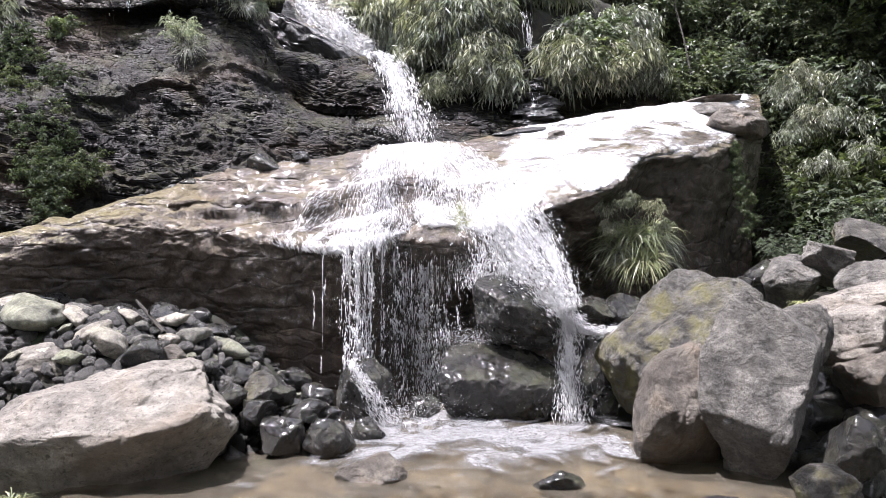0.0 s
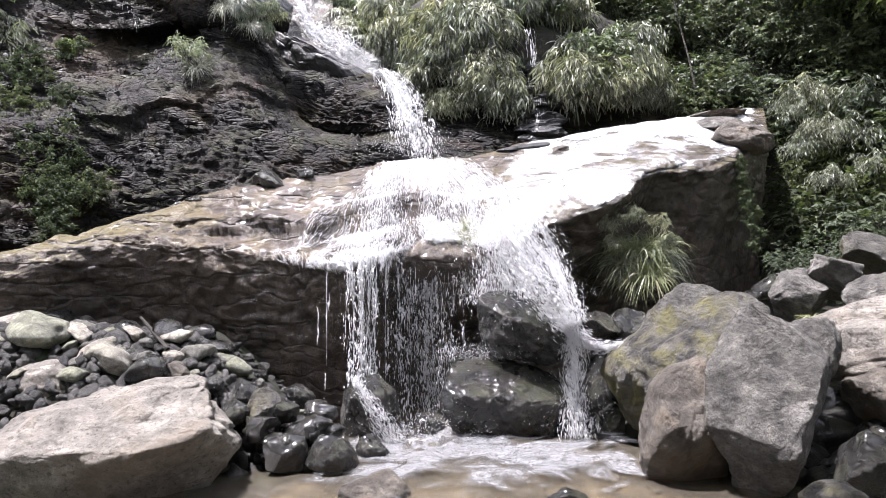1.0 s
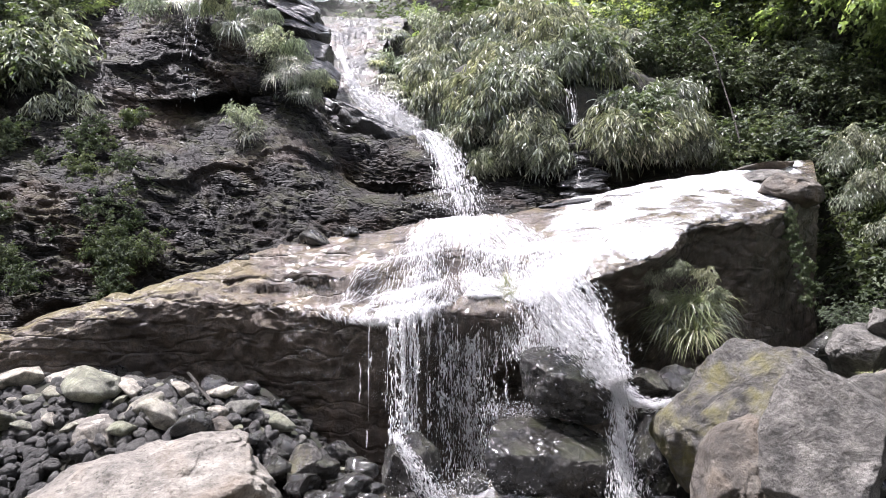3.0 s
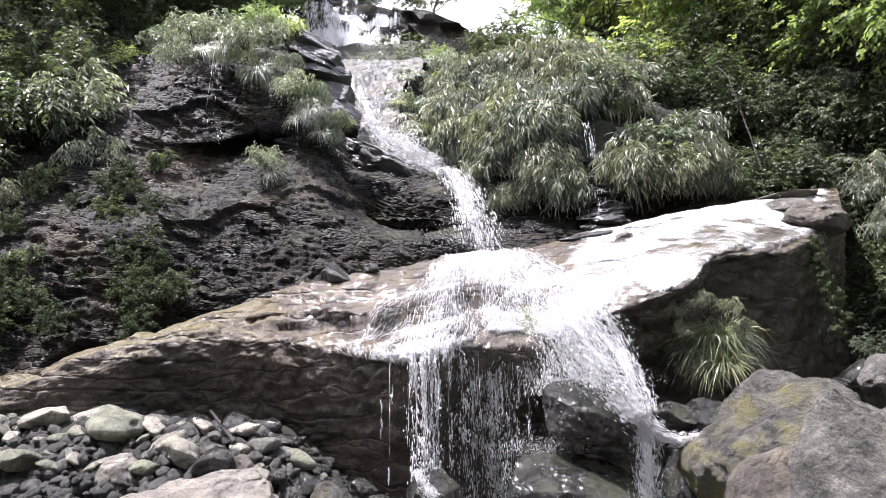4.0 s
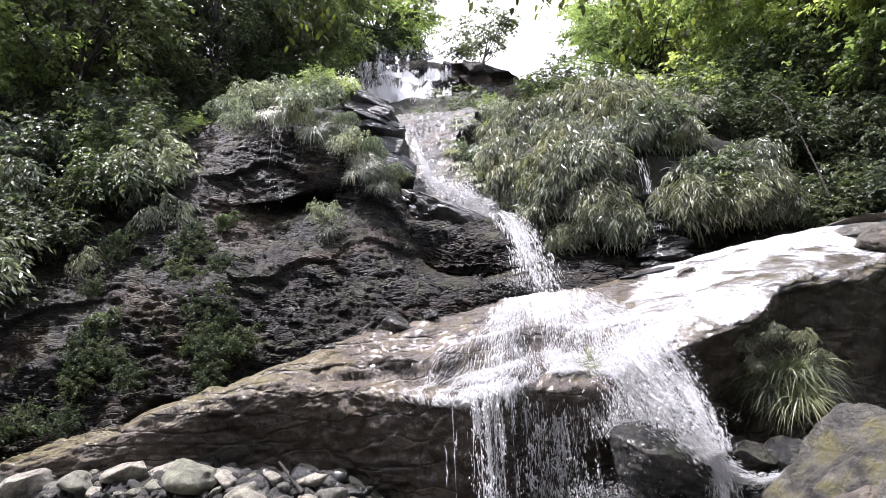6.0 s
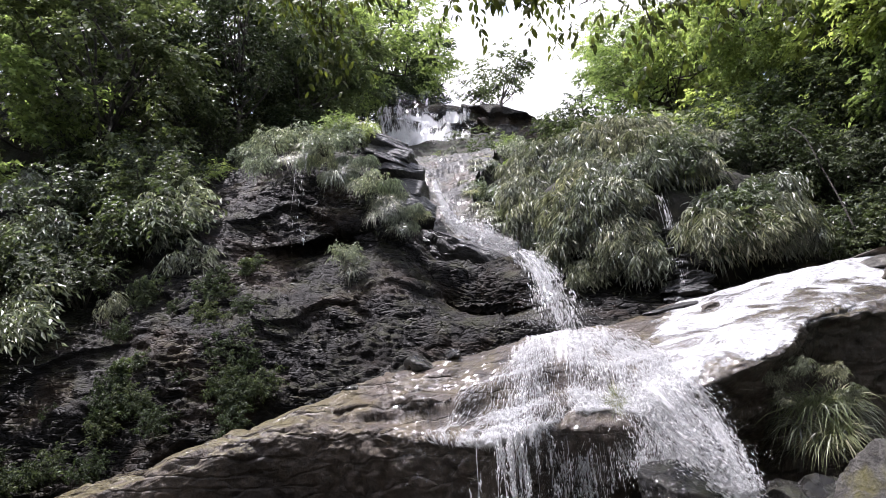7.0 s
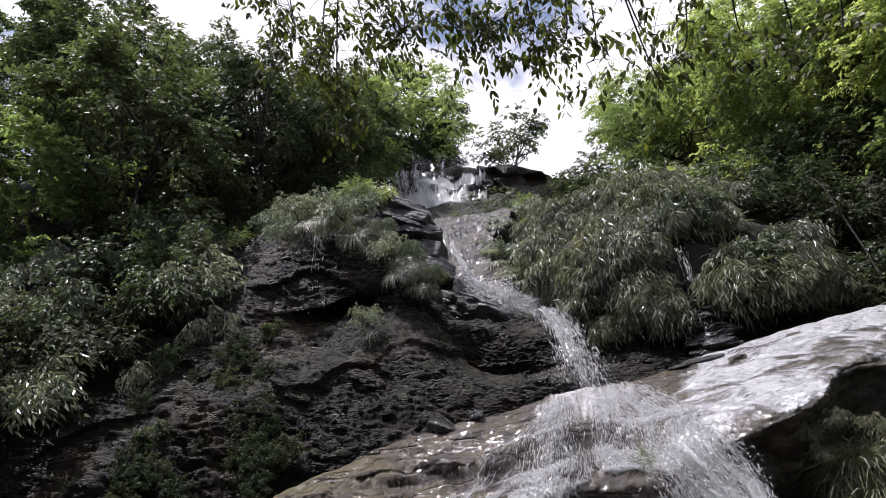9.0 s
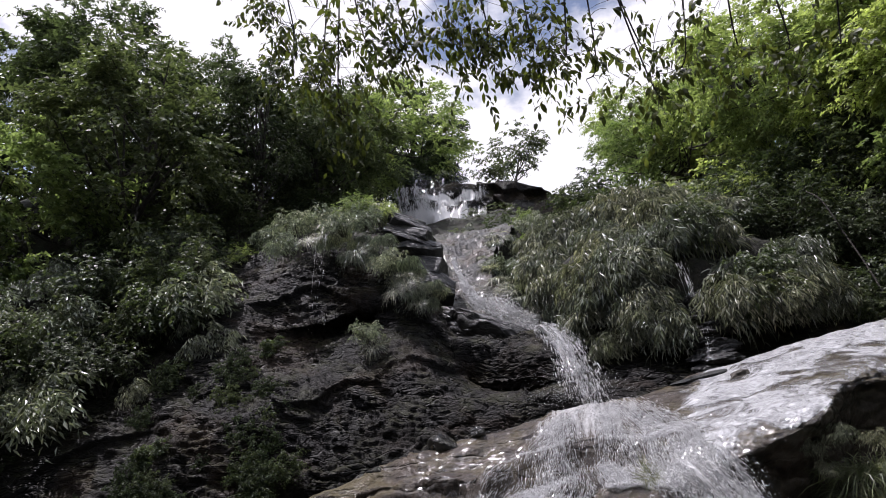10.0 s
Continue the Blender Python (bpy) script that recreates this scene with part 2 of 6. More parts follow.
def water_material(name, scale, contrast=5.0, body=0.4, distort=0.4):
    """White water: foam streaks along the flow, as dense as the mesh's foam attribute says, clear between them."""
    m, t, p, out = material(name)
    u = mapped(t, scale, source="UV")
    at = t.nodes.new("ShaderNodeAttribute")
    at.attribute_name = "foam"
    nz = calc(t, "ADD", calc(t, "MULTIPLY", noise_node(t, u, 1.0, 7, 0.62, distort), 0.7), calc(t, "MULTIPLY", noise_node(t, mapped(t), 26, 3, 0.6), 0.3))
    f = calc(t, "MULTIPLY", calc(t, "SUBTRACT", nz, calc(t, "SUBTRACT", 1.0, at.outputs["Fac"])), contrast, clamp=True)
    p.inputs["Base Color"].default_value = (0.93, 0.925, 0.93, 1)
    p.inputs["Roughness"].default_value = 0.25
    tl, clear, gloss = (t.nodes.new("ShaderNodeBsdf" + k) for k in ("Translucent", "Transparent", "Glossy"))
    mixa, mixb, mixc = (t.nodes.new("ShaderNodeMixShader") for _ in range(3))
    tl.inputs[0].default_value = (0.87, 0.87, 0.875, 1)
    gloss.inputs["Roughness"].default_value = 0.12
    mixa.inputs[0].default_value = body
    mixb.inputs[0].default_value = 0.04
    wire(t, (p.outputs[0], mixa.inputs[1]), (tl.outputs[0], mixa.inputs[2]), (clear.outputs[0], mixb.inputs[1]), (gloss.outputs[0], mixb.inputs[2]),
         (f, mixc.inputs[0]), (mixb.outputs[0], mixc.inputs[1]), (mixa.outputs[0], mixc.inputs[2]), (mixc.outputs[0], out.inputs[0]))
    bump(t, p, nz, 0.7, 0.03)
    return m


M_FILM = water_material("water_film", (36, 9.0, 1), 2.2, distort=1.6)
M_SHEET = water_material("falling_water", (26, 2.4, 1), 7.0)


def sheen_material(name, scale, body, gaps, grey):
    """A running skin of water over wet rock and pool: painted glare as a lace of bright ripples, torn where it is thin.
    """
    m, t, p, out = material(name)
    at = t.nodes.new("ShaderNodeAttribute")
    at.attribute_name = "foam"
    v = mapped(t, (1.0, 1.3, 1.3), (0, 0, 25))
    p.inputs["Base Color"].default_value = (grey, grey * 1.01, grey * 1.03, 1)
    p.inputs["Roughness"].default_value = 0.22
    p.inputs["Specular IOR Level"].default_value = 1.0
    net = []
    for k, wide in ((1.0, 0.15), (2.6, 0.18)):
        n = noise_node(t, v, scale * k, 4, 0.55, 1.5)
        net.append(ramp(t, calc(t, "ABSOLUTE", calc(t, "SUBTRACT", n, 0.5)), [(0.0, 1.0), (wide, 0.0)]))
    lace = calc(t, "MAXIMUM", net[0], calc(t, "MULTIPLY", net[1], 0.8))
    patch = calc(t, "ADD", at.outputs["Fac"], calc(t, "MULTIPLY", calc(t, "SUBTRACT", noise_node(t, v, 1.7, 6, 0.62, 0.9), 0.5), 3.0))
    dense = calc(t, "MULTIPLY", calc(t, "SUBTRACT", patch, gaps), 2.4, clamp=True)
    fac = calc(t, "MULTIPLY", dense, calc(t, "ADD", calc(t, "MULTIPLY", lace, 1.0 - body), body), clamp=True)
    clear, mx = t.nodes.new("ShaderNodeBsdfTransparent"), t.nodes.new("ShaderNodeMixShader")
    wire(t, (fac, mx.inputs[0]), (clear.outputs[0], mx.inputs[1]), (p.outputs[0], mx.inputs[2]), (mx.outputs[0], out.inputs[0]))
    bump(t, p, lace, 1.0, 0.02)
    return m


# sun and sky reflections, put into the sheets as light grey colour
M_GLARE_SKIN = sheen_material("painted_glare_skin", 5.5, 0.3, 0.3, 0.7)
M_GLITTER = sheen_material("painted_pool_glitter", 17.0, 0.12, 0.3, 0.42)
M_FOAM = water_material("foam", (10, 10, 1), 4.0)


def drop_material():
    m, t, p, out = material("water_drops")
    p.inputs["Base Color"].default_value, p.inputs["Roughness"].default_value = (0.87, 0.87, 0.875, 1), 0.15
    tl, mx = t.nodes.new("ShaderNodeBsdfTranslucent"), t.nodes.new("ShaderNodeMixShader")
    tl.inputs[0].default_value = (0.87, 0.87, 0.875, 1)
    mx.inputs[0].default_value = 0.5
    wire(t, (p.outputs[0], mx.inputs[1]), (tl.outputs[0], mx.inputs[2]), (mx.outputs[0], out.inputs[0]))
    return m


M_DROPS = drop_material()


def pool_material():
    m, t, p, out = material("pool_water")
    p.inputs["Base Color"].default_value = (0.32, 0.285, 0.22, 1)
    p.inputs["Roughness"].default_value, p.inputs["IOR"].default_value = 0.06, 1.33
    p.inputs["Transmission Weight"].default_value = 0.86
    v = mapped(t)
    bump(t, p, calc(t, "ADD", noise_node(t, v, 9, 5, 0.65, 0.8), calc(t, "MULTIPLY", noise_node(t, v, 40, 3, 0.6), 0.6)), 0.4, 0.03)
    return m


M_POOL = pool_material()


# ---- noise and mesh tools ----
def rand3(ix, iy, iz, seed):
    h = (ix.astype(np.int64) * 374761393 + iy.astype(np.int64) * 668265263 + iz.astype(np.int64) * 2147483647 + seed * 974634599) & 0xFFFFFFFF
    h = ((h ^ (h >> 13)) * 1274126177) & 0xFFFFFFFF
    h = ((h ^ (h >> 15)) * 2246822519) & 0xFFFFFFFF
    return ((h ^ (h >> 16)) & 0xFFFFFF) / 16777216.0


def vnoise(P, seed=0):
    I = np.floor(P).astype(np.int64)
    f = P - I
    f = f * f * (3 - 2 * f)
    out = np.zeros(len(P))
    for dx in (0, 1):
        for dy in (0, 1):
            for dz in (0, 1):
                w = (f[:, 0] if dx else 1 - f[:, 0]) * (f[:, 1] if dy else 1 - f[:, 1]) * (f[:, 2] if dz else 1 - f[:, 2])
                out += w * rand3(I[:, 0] + dx, I[:, 1] + dy, I[:, 2] + dz, seed)
    return out * 2 - 1


def fbm(P, octaves=4, seed=0, gain=0.5):
    out, a = np.zeros(len(P)), 1.0
    for k in range(octaves):
        out += a * vnoise(P * 2.03 ** k + 7.1 * k, seed + k)
        a *= gain
    return out


def cells(P, seed=0):
    """Distances to the two nearest scattered points, and the nearest one's random number."""
    I = np.floor(P).astype(np.int64)
    f1, f2, idn = np.full(len(P), 9.0), np.full(len(P), 9.0), np.zeros(len(P))
    for dx in (-1, 0, 1):
        for dy in (-1, 0, 1):
            for dz in (-1, 0, 1):
                c = I + (dx, dy, dz)
                q = np.stack([rand3(c[:, 0], c[:, 1], c[:, 2], seed + k) for k in range(3)], 1) + c
                d = np.linalg.norm(q - P, axis=1)
                near = d < f1
                f2 = np.where(near, f1, np.minimum(f2, d))
                idn = np.where(near, rand3(c[:, 0], c[:, 1], c[:, 2], seed + 5), idn)
                f1 = np.where(near, d, f1)
    return f1, f2, idn


def unit(a):
    return a / (np.linalg.norm(a, axis=-1, keepdims=True) + 1e-9)


def smooth(a, b, x):
    s = np.clip((x - a) / (b - a), 0, 1)
    return s * s * (3 - 2 * s)


def curve_at(P, s):
    """Points on a smooth curve through the rows of P, at s from 0 to len(P) - 1."""
    P, s = np.asarray(P, float), np.asarray(s, float)
    i = np.clip(np.floor(s).astype(int), 0, len(P) - 2)
    f = (s - i)[..., None]
    a, b, c, d = (P[np.clip(i + k, 0, len(P) - 1)] for k in (-1, 0, 1, 2))
    return 0.5 * (2 * b + (c - a) * f + (2 * a - 5 * b + 4 * c - d) * f ** 2 + (3 * b - a - 3 * c + d) * f ** 3)


def mesh_of(name, V, F, mat, shade=True, uv=None, foam=None):
    """A mesh from arrays: V n x 3, F m x 3 or m x 4."""
    V, F = np.asarray(V, np.float32), np.asarray(F, np.int32)
    me = bpy.data.meshes.new(name)
    k = F.shape[1]
    me.vertices.add(len(V))
    me.vertices.foreach_set("co", V.ravel())
    me.loops.add(F.size)
    me.loops.foreach_set("vertex_index", F.ravel())
    me.polygons.add(len(F))
    me.polygons.foreach_set("loop_start", np.arange(0, F.size, k, dtype=np.int32))
    me.polygons.foreach_set("loop_total", np.full(len(F), k, np.int32))
    me.polygons.foreach_set("use_smooth", np.full(len(F), shade))
    if uv is not None:
        me.uv_layers.new(name="uv").data.foreach_set("uv", np.asarray(uv, np.float32)[F.ravel()].ravel())
    if foam is not None:
        me.attributes.new("foam", "FLOAT", "POINT").data.foreach_set("value", np.asarray(foam, np.float32))
    me.update(calc_edges=True)
    me.materials.append(mat)
    return me


def part(name, me, parent, label=""):
    ob = new(name, me)
    ob.parent = parent
    return tagged(ob, label)


def grid_faces(nu, nv):
    i = (np.arange(nu - 1)[:, None] * nv + np.arange(nv - 1)[None]).ravel()
    return np.stack([i, i + nv, i + nv + 1, i + 1], 1)


def grid_normals(P, nu, nv):
    G = P.reshape(nu, nv, 3)
    n = np.cross(np.gradient(G, axis=0), np.gradient(G, axis=1)).reshape(-1, 3)
    return n / (np.linalg.norm(n, axis=1, keepdims=True) + 1e-9)


def grid_uv(nu, nv):
    return np.stack(np.meshgrid(np.linspace(0, 1, nu), np.linspace(0, 1, nv), indexing="ij"), -1).reshape(-1, 2)


def ball(level):
    bm = bmesh.new()
    bmesh.ops.create_icosphere(bm, subdivisions=level, radius=1)
    V = np.array([v.co[:] for v in bm.verts])
    F = np.array([[v.index for v in f.verts] for f in bm.faces])
    bm.free()
    return V, F


BALLS = {k: ball(k) for k in (1, 2, 3, 4, 5, 6)}


def rock_mesh(name, size, seed, mat, level=5, cuts=9, rough=0.1, flat=0.0, sharp=0.97, taper=None, planes=(), profile=None, grain=0.012):
    """An angular boulder: a ball with planes hewn off, then broken up by noise."""
    V, F = BALLS[level]
    V = V.copy()
    rng = np.random.default_rng(seed)
    for _ in range(cuts):
        n = rng.normal(size=3)
        n /= np.linalg.norm(n)
        over = np.maximum(V @ n - rng.uniform(0.55, 0.85), 0)
        V -= over[:, None] * n * sharp
    for nx, ny, nz, off in planes:
        n = unit(np.array([nx, ny, nz], float))
        V -= np.maximum(V @ n - off, 0)[:, None] * n * sharp
    if flat:
        V[:, 2] = np.where(V[:, 2] > flat, flat + (V[:, 2] - flat) * 0.15, V[:, 2])
    N = V / np.linalg.norm(V, axis=1, keepdims=True)
    d = fbm(V * 1.6 + seed * 3.7, 5, seed) * 0.55 + fbm(V * 6 + seed, 4, seed + 9) * 0.3
    f1, f2, idn = cells(V * 2.2 + seed * 1.3, seed)
    d += (idn - 0.5) * 0.5 - 0.5 * np.exp(-(f2 - f1) * 14) * (idn > 0.35)
    V = V + N * (d * rough)[:, None]
    half = (V.max(0) - V.min(0)) / 2
    V = (V - (V.max(0) + V.min(0)) / 2) / half
    if taper:
        zs, scales, shifts = zip(*taper)
        V[:, 0] = V[:, 0] * np.interp(V[:, 2], zs, scales) + np.interp(V[:, 2], zs, shifts)
    V = V * (np.asarray(size) / 2)
    if profile:   # heights with the left and right bound there
        zs, lo, hi = zip(*profile)
        b = np.clip(((V[:, 2] / size[2] + 0.5) * 15.999).astype(int), 0, 15)
        mid = (np.arange(16) + 0.5) / 16 * size[2] - size[2] / 2
        left, right = (np.interp(V[:, 2], mid, [f(V[b == k, 0]) for k in range(16)]) for f in (np.min, np.max))
        s = np.clip((V[:, 0] - left) / (right - left + 1e-6), -0.03, 1.03)
        V[:, 0] = np.interp(V[:, 2], zs, lo) + s * (np.interp(V[:, 2], zs, hi) - np.interp(V[:, 2], zs, lo))
        V += unit(V) * (fbm(V * 3.1 + seed, 4, seed + 3) * 0.03 + fbm(V * 11 + seed, 4, seed + 4) * grain)[:, None]
    return mesh_of(name, V, F, mat)


def rock(name, at, size, turn, seed, mat, label, category="boulder", group="", **kw):
    ob = new(name, rock_mesh(name, size, seed, mat, **kw))
    ob.matrix_world = pose(*at, *turn)
    return tagged(ob, label, category, group)


# ---- ground ----
def ground_height(x, y):
    left = smooth(-0.7, -2.6, x) * smooth(3.4, 5.3, y) * 1.15 + smooth(-2.4, -4.5, x) * smooth(4.4, 5.6, y) * 0.2
    right = smooth(1.3, 3.4, x) * smooth(3.2, 6.2, y) * 1.2
    steep = 0.98 - 0.45 * smooth(2.5, 7, np.abs(x + 2.5))
    far = 26 - 8.5 * smooth(7.5, 3.0, np.abs(x + 2.5))
    hill = np.where(y < 8.2, 0, np.where(y < 11, 1.75 * (y - 8.2), 4.9 + steep * (np.minimum(y, far) - 11) + 0.12 * np.clip(y - far, 0, 60)))
    side = smooth(0.5, 6, np.abs(x + 2.5)) * smooth(7, 12, y) * np.clip(np.abs(x + 2.5) - 1.5, 0, 6) * 0.28
    flank = np.clip(-x - 7.0, 0, 6) * 0.6 * smooth(2, 6, y) + np.clip(x - 5.0, 0, 6) * 0.45 * smooth(2, 7, y)
    near = smooth(3.2, 0.5, y) * 0.3
    far_side = np.clip(np.abs(x) - 8, 0, 30) * 0.35
    return -0.32 + left + right + hill + side + flank + near + np.where(y < 2, far_side, far_side * 0.3)


def height_at(x, y):
    return float(ground_height(np.array([float(x)]), np.array([float(y)]))[0])


def build_ground():
    s = np.linspace(-1, 1, 241)
    gx = np.sign(s) * (np.abs(s) * 14 + 500 * np.abs(s) ** 7) - 1
    gy = np.sign(s) * (np.abs(s) * 16 + 500 * np.abs(s) ** 7) + 6
    X, Y = np.meshgrid(gx, gy, indexing="ij")
    x, y = X.ravel(), Y.ravel()
    z = ground_height(x, y)
    P = np.stack([x, y, z], 1)
    P[:, 2] += fbm(P * 0.9, 4, 3) * np.where((np.abs(x) < 1.6) & (y < 6), 0.03, 0.16)
    me = mesh_of("ground", P, grid_faces(241, 241), M_SOIL)
    tagged(new("ground", me), "dark soil of the ravine floor and hillside", "ground", kind="structure")


build_ground()


def blob(nu, nv, centre, radii, seed, rough=0.13):
    """An uneven round patch: its points and each one's distance from the middle, 1 at the rim."""
    e = grid_uv(nu, nv) * 2 - 1
    x, y = e[:, 0] * np.sqrt(1 - e[:, 1] ** 2 / 2), e[:, 1] * np.sqrt(1 - e[:, 0] ** 2 / 2)
    r, ang = np.hypot(x, y), np.arctan2(y, x)
    k = 1 + rough * fbm(np.stack([np.cos(ang) * 2, np.sin(ang) * 2, 0 * ang], 1), 3, seed) * r
    return np.stack([centre[0] + radii[0] * x * k, centre[1] + radii[1] * y * k, 0 * x], 1), r


def build_bed():
    nu = nv = 120
    P, r = blob(nu, nv, (-0.1, 3.5), (2.9, 2.5), 20)
    P[:, 2] = -0.2 + fbm(P * 1.4, 4, 21) * 0.05 - 0.35 * smooth(0.85, 1.0, r)
    tagged(new("stream_bed", mesh_of("stream_bed", P, grid_faces(nu, nv), M_BED)), "tan sand and gravel under shallow water", "stream bed", kind="structure")
    P, r = blob(nu, nv, (-0.1, 3.5), (2.8, 2.4), 20)
    d = np.hypot(P[:, 0] - 0.1, P[:, 1] - 5.0)
    P[:, 2] = 0.018 * np.sin(d * 16 + fbm(P * 2, 2, 5) * 3) * np.exp(-d * 0.6) + fbm(P * 5, 3, 8) * 0.008 - 0.1 * smooth(0.93, 1.0, r)
    pool = new("pool", mesh_of("pool", P, grid_faces(nu, nv), M_POOL))
    pool.visible_shadow = False
    tagged(pool, "shallow clear pool with rippled tan water", "pool", kind="structure")


build_bed()


def build_bounce_bank():
    """An unseen pale gravel bank on the near side of the pool, added to bounce light onto the rocks."""
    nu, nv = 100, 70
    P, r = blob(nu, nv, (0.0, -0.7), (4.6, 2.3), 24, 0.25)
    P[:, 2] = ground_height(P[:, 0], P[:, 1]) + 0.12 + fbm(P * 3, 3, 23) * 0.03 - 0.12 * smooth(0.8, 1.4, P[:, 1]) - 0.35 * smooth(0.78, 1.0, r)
    tagged(new("gravel_bank", mesh_of("gravel_bank", P, grid_faces(nu, nv), M_BANK)), "unseen pale gravel bank added near the pool to bounce light", "gravel bank", kind="structure")


build_bounce_bank()

# ---- the slab ----
LIP = [(-9.5, 4.6, 0.5), (-6.13, 5.2, 1.16), (-4.23, 5.4, 1.59), (-3.61, 5.7, 1.82), (-2.86, 5.9, 1.89), (-1.94, 5.8, 1.77), (-1.03, 5.6, 1.66), (-0.37, 5.8, 1.84),
       (0.45, 5.9, 1.87), (0.99, 6.0, 2.06), (1.87, 6.1, 2.34), (2.42, 6.6, 2.7), (3.28, 6.9, 2.82), (4.3, 7.6, 3.32)]
RIDGE = [(-9.8, 5.0, 0.6), (-6.61, 5.6, 1.26), (-4.47, 5.7, 1.69), (-3.93, 6.2, 1.98), (-3.26, 6.6, 2.28), (-2.37, 6.9, 2.54), (-1.32, 7.2, 2.82), (-0.47, 7.4, 3.01),
         (0.58, 7.6, 3.13), (1.37, 7.8, 3.26), (2.37, 8.0, 3.49), (3.29, 8.3, 3.68), (4.09, 8.6, 3.89), (4.95, 8.9, 4.01)]
SETBACK = [0.05, 0.06, 0.08, 0.1, 0.12, 0.15, 0.3, 0.7, 0.85, 1.0, 1.1, 0.9, 0.35, 0.3]
FOOT = [-0.3, -0.3, -0.3, -0.3, -0.3, -0.3, -0.4, -0.4, -0.4, -0.3, -0.2, 0.0, 0.4, 1.2]


def slab_point(u, v):
    """u from 0 (low end) to 13; v from 0 (foot of the face) over 3 (lip) and 5 (ridge) to 7 (back)."""
    lip, ridge = curve_at(LIP, u), curve_at(RIDGE, u)
    back, foot = curve_at(np.array(SETBACK)[:, None], u)[..., 0], curve_at(np.array(FOOT)[:, None], u)[..., 0]
    y = np.array([0.0, 1.0, 0.0])
    z = np.array([0.0, 0.0, 1.0])
    tier = smooth(3.2, 4.6, u) * smooth(9.0, 8.0, u)
    tread = np.stack([0 * u, 0 * u, -(ridge[:, 2] - lip[:, 2]) * 0.1], 1)
    c = [lip * (1, 1, 0) + back[:, None] * y + foot[:, None] * z,
         lip * (1, 1, 0) + back[:, None] * 0.75 * y + (foot * 0.5 + lip[:, 2] * 0.5)[:, None] * z,
         lip + (back * 0.22 - 0.06)[:, None] * y - 0.26 * z,
         lip,
         lip * 0.55 + ridge * 0.45 + 0.04 * z + (tier * 1.0)[:, None] * tread,
         ridge,
         ridge + 0.3 * y - 0.5 * z,
         ridge + 0.8 * y - 1.4 * z]
    C = np.stack(c, 1)
    i = np.clip(np.floor(v).astype(int), 0, 6)
    f = (v - i)[:, None]
    n = np.arange(len(u))
    a, b, cc, d = (C[n, np.clip(i + k, 0, 7)] for k in (-1, 0, 1, 2))
    P = 0.5 * (2 * b + (cc - a) * f + (2 * a - 5 * b + 4 * cc - d) * f ** 2 + (3 * b - a - 3 * cc + d) * f ** 3)
    q = np.clip((v - 3) / 2, 0, 1)
    edge = 0.3 + 0.1 * np.sin(u * 2.1) + 0.06 * np.sin(u * 5.3 + 1)
    rise = smooth(edge, edge + 0.12, q) * 0.36 - 0.36 * smooth(0.0, 1.0, q)
    dome = smooth(6.45, 7.1, u) * smooth(8.3, 7.6, u)
    P[:, 1] += 0.4 * dome * np.exp(-((v - 2.9) / 0.7) ** 2)
    P[:, 2] += tier * rise * (ridge[:, 2] - lip[:, 2]) * (0.85 - 0.35 * smooth(6.3, 7.2, u))
    return P


def lobe(u, v, u0, v0, su, sv):
    return np.exp(-((u - u0) / su) ** 2 - ((v - v0) / sv) ** 2)


def slab_grid(u0, u1, v0, v1, nu, nv, lift=0.0):
    U = grid_uv(nu, nv)
    u, v = u0 + (u1 - u0) * U[:, 0], v0 + (v1 - v0) * U[:, 1]
    P = slab_point(u, v)
    N = grid_normals(P, nu, nv)
    top = smooth(2.9, 3.5, v)
    left = smooth(7.5, 5.5, u)
    d = fbm(P * 0.9, 4, 31) * (0.025 + 0.065 * top)
    bed = P[:, 2] * 2.6 + P[:, 0] * -0.35 + fbm(P * (1.0, 1.0, 1.6), 4, 37) * 1.9
    d += (bed - np.floor(bed)) * 0.05 * (1 - top) * smooth(8.0, 6.0, u) * smooth(-0.3, 0.3, fbm(P * 0.8, 2, 38))
    along = np.stack([P[:, 0] * 0.55, P[:, 1] * 1.5, P[:, 2] * 3.2 - P[:, 0] * 0.5], 1) + fbm(P * 1.3, 3, 4)[:, None] * 0.35
    f1, f2, idn = cells(along, 12)
    d += ((idn - 0.5) * 0.06 - 0.05 * np.exp(-(f2 - f1) * 16)) * (0.15 + 0.85 * left * top)
    f1, f2, idn = cells(along * 2.3 + 5, 13)
    d += ((idn - 0.5) * 0.028 - 0.02 * np.exp(-(f2 - f1) * 16)) * (0.12 + 0.88 * left * top)
    g1, g2, gid = cells(P * (0.8, 0.8, 2.6) + fbm(P * 3, 3, 6)[:, None] * 0.3, 40)
    d += ((gid - 0.5) * 0.016 - 0.01 * np.exp(-(g2 - g1) * 30)) * (1 - top)
    d += fbm(P * 5, 4, 33) * 0.022 * (0.35 + 0.65 * np.maximum(left, 1 - top)) + fbm(P * (9, 9, 14), 4, 36) * 0.022 * (1 - top)
    d += 0.08 * lobe(u, v, 7.7, 2.5, 0.9, 0.6)
    return P + N * (d + lift)[:, None], U


def build_slab():
    P, _ = slab_grid(0, 13, 0, 7, 600, 190)
    tagged(new("rock_slab", mesh_of("rock_slab", P, grid_faces(600, 190), M_SLAB)), "huge tilted wet brown rock slab with a sheer front face", "rock ledge", kind="structure")


build_slab()

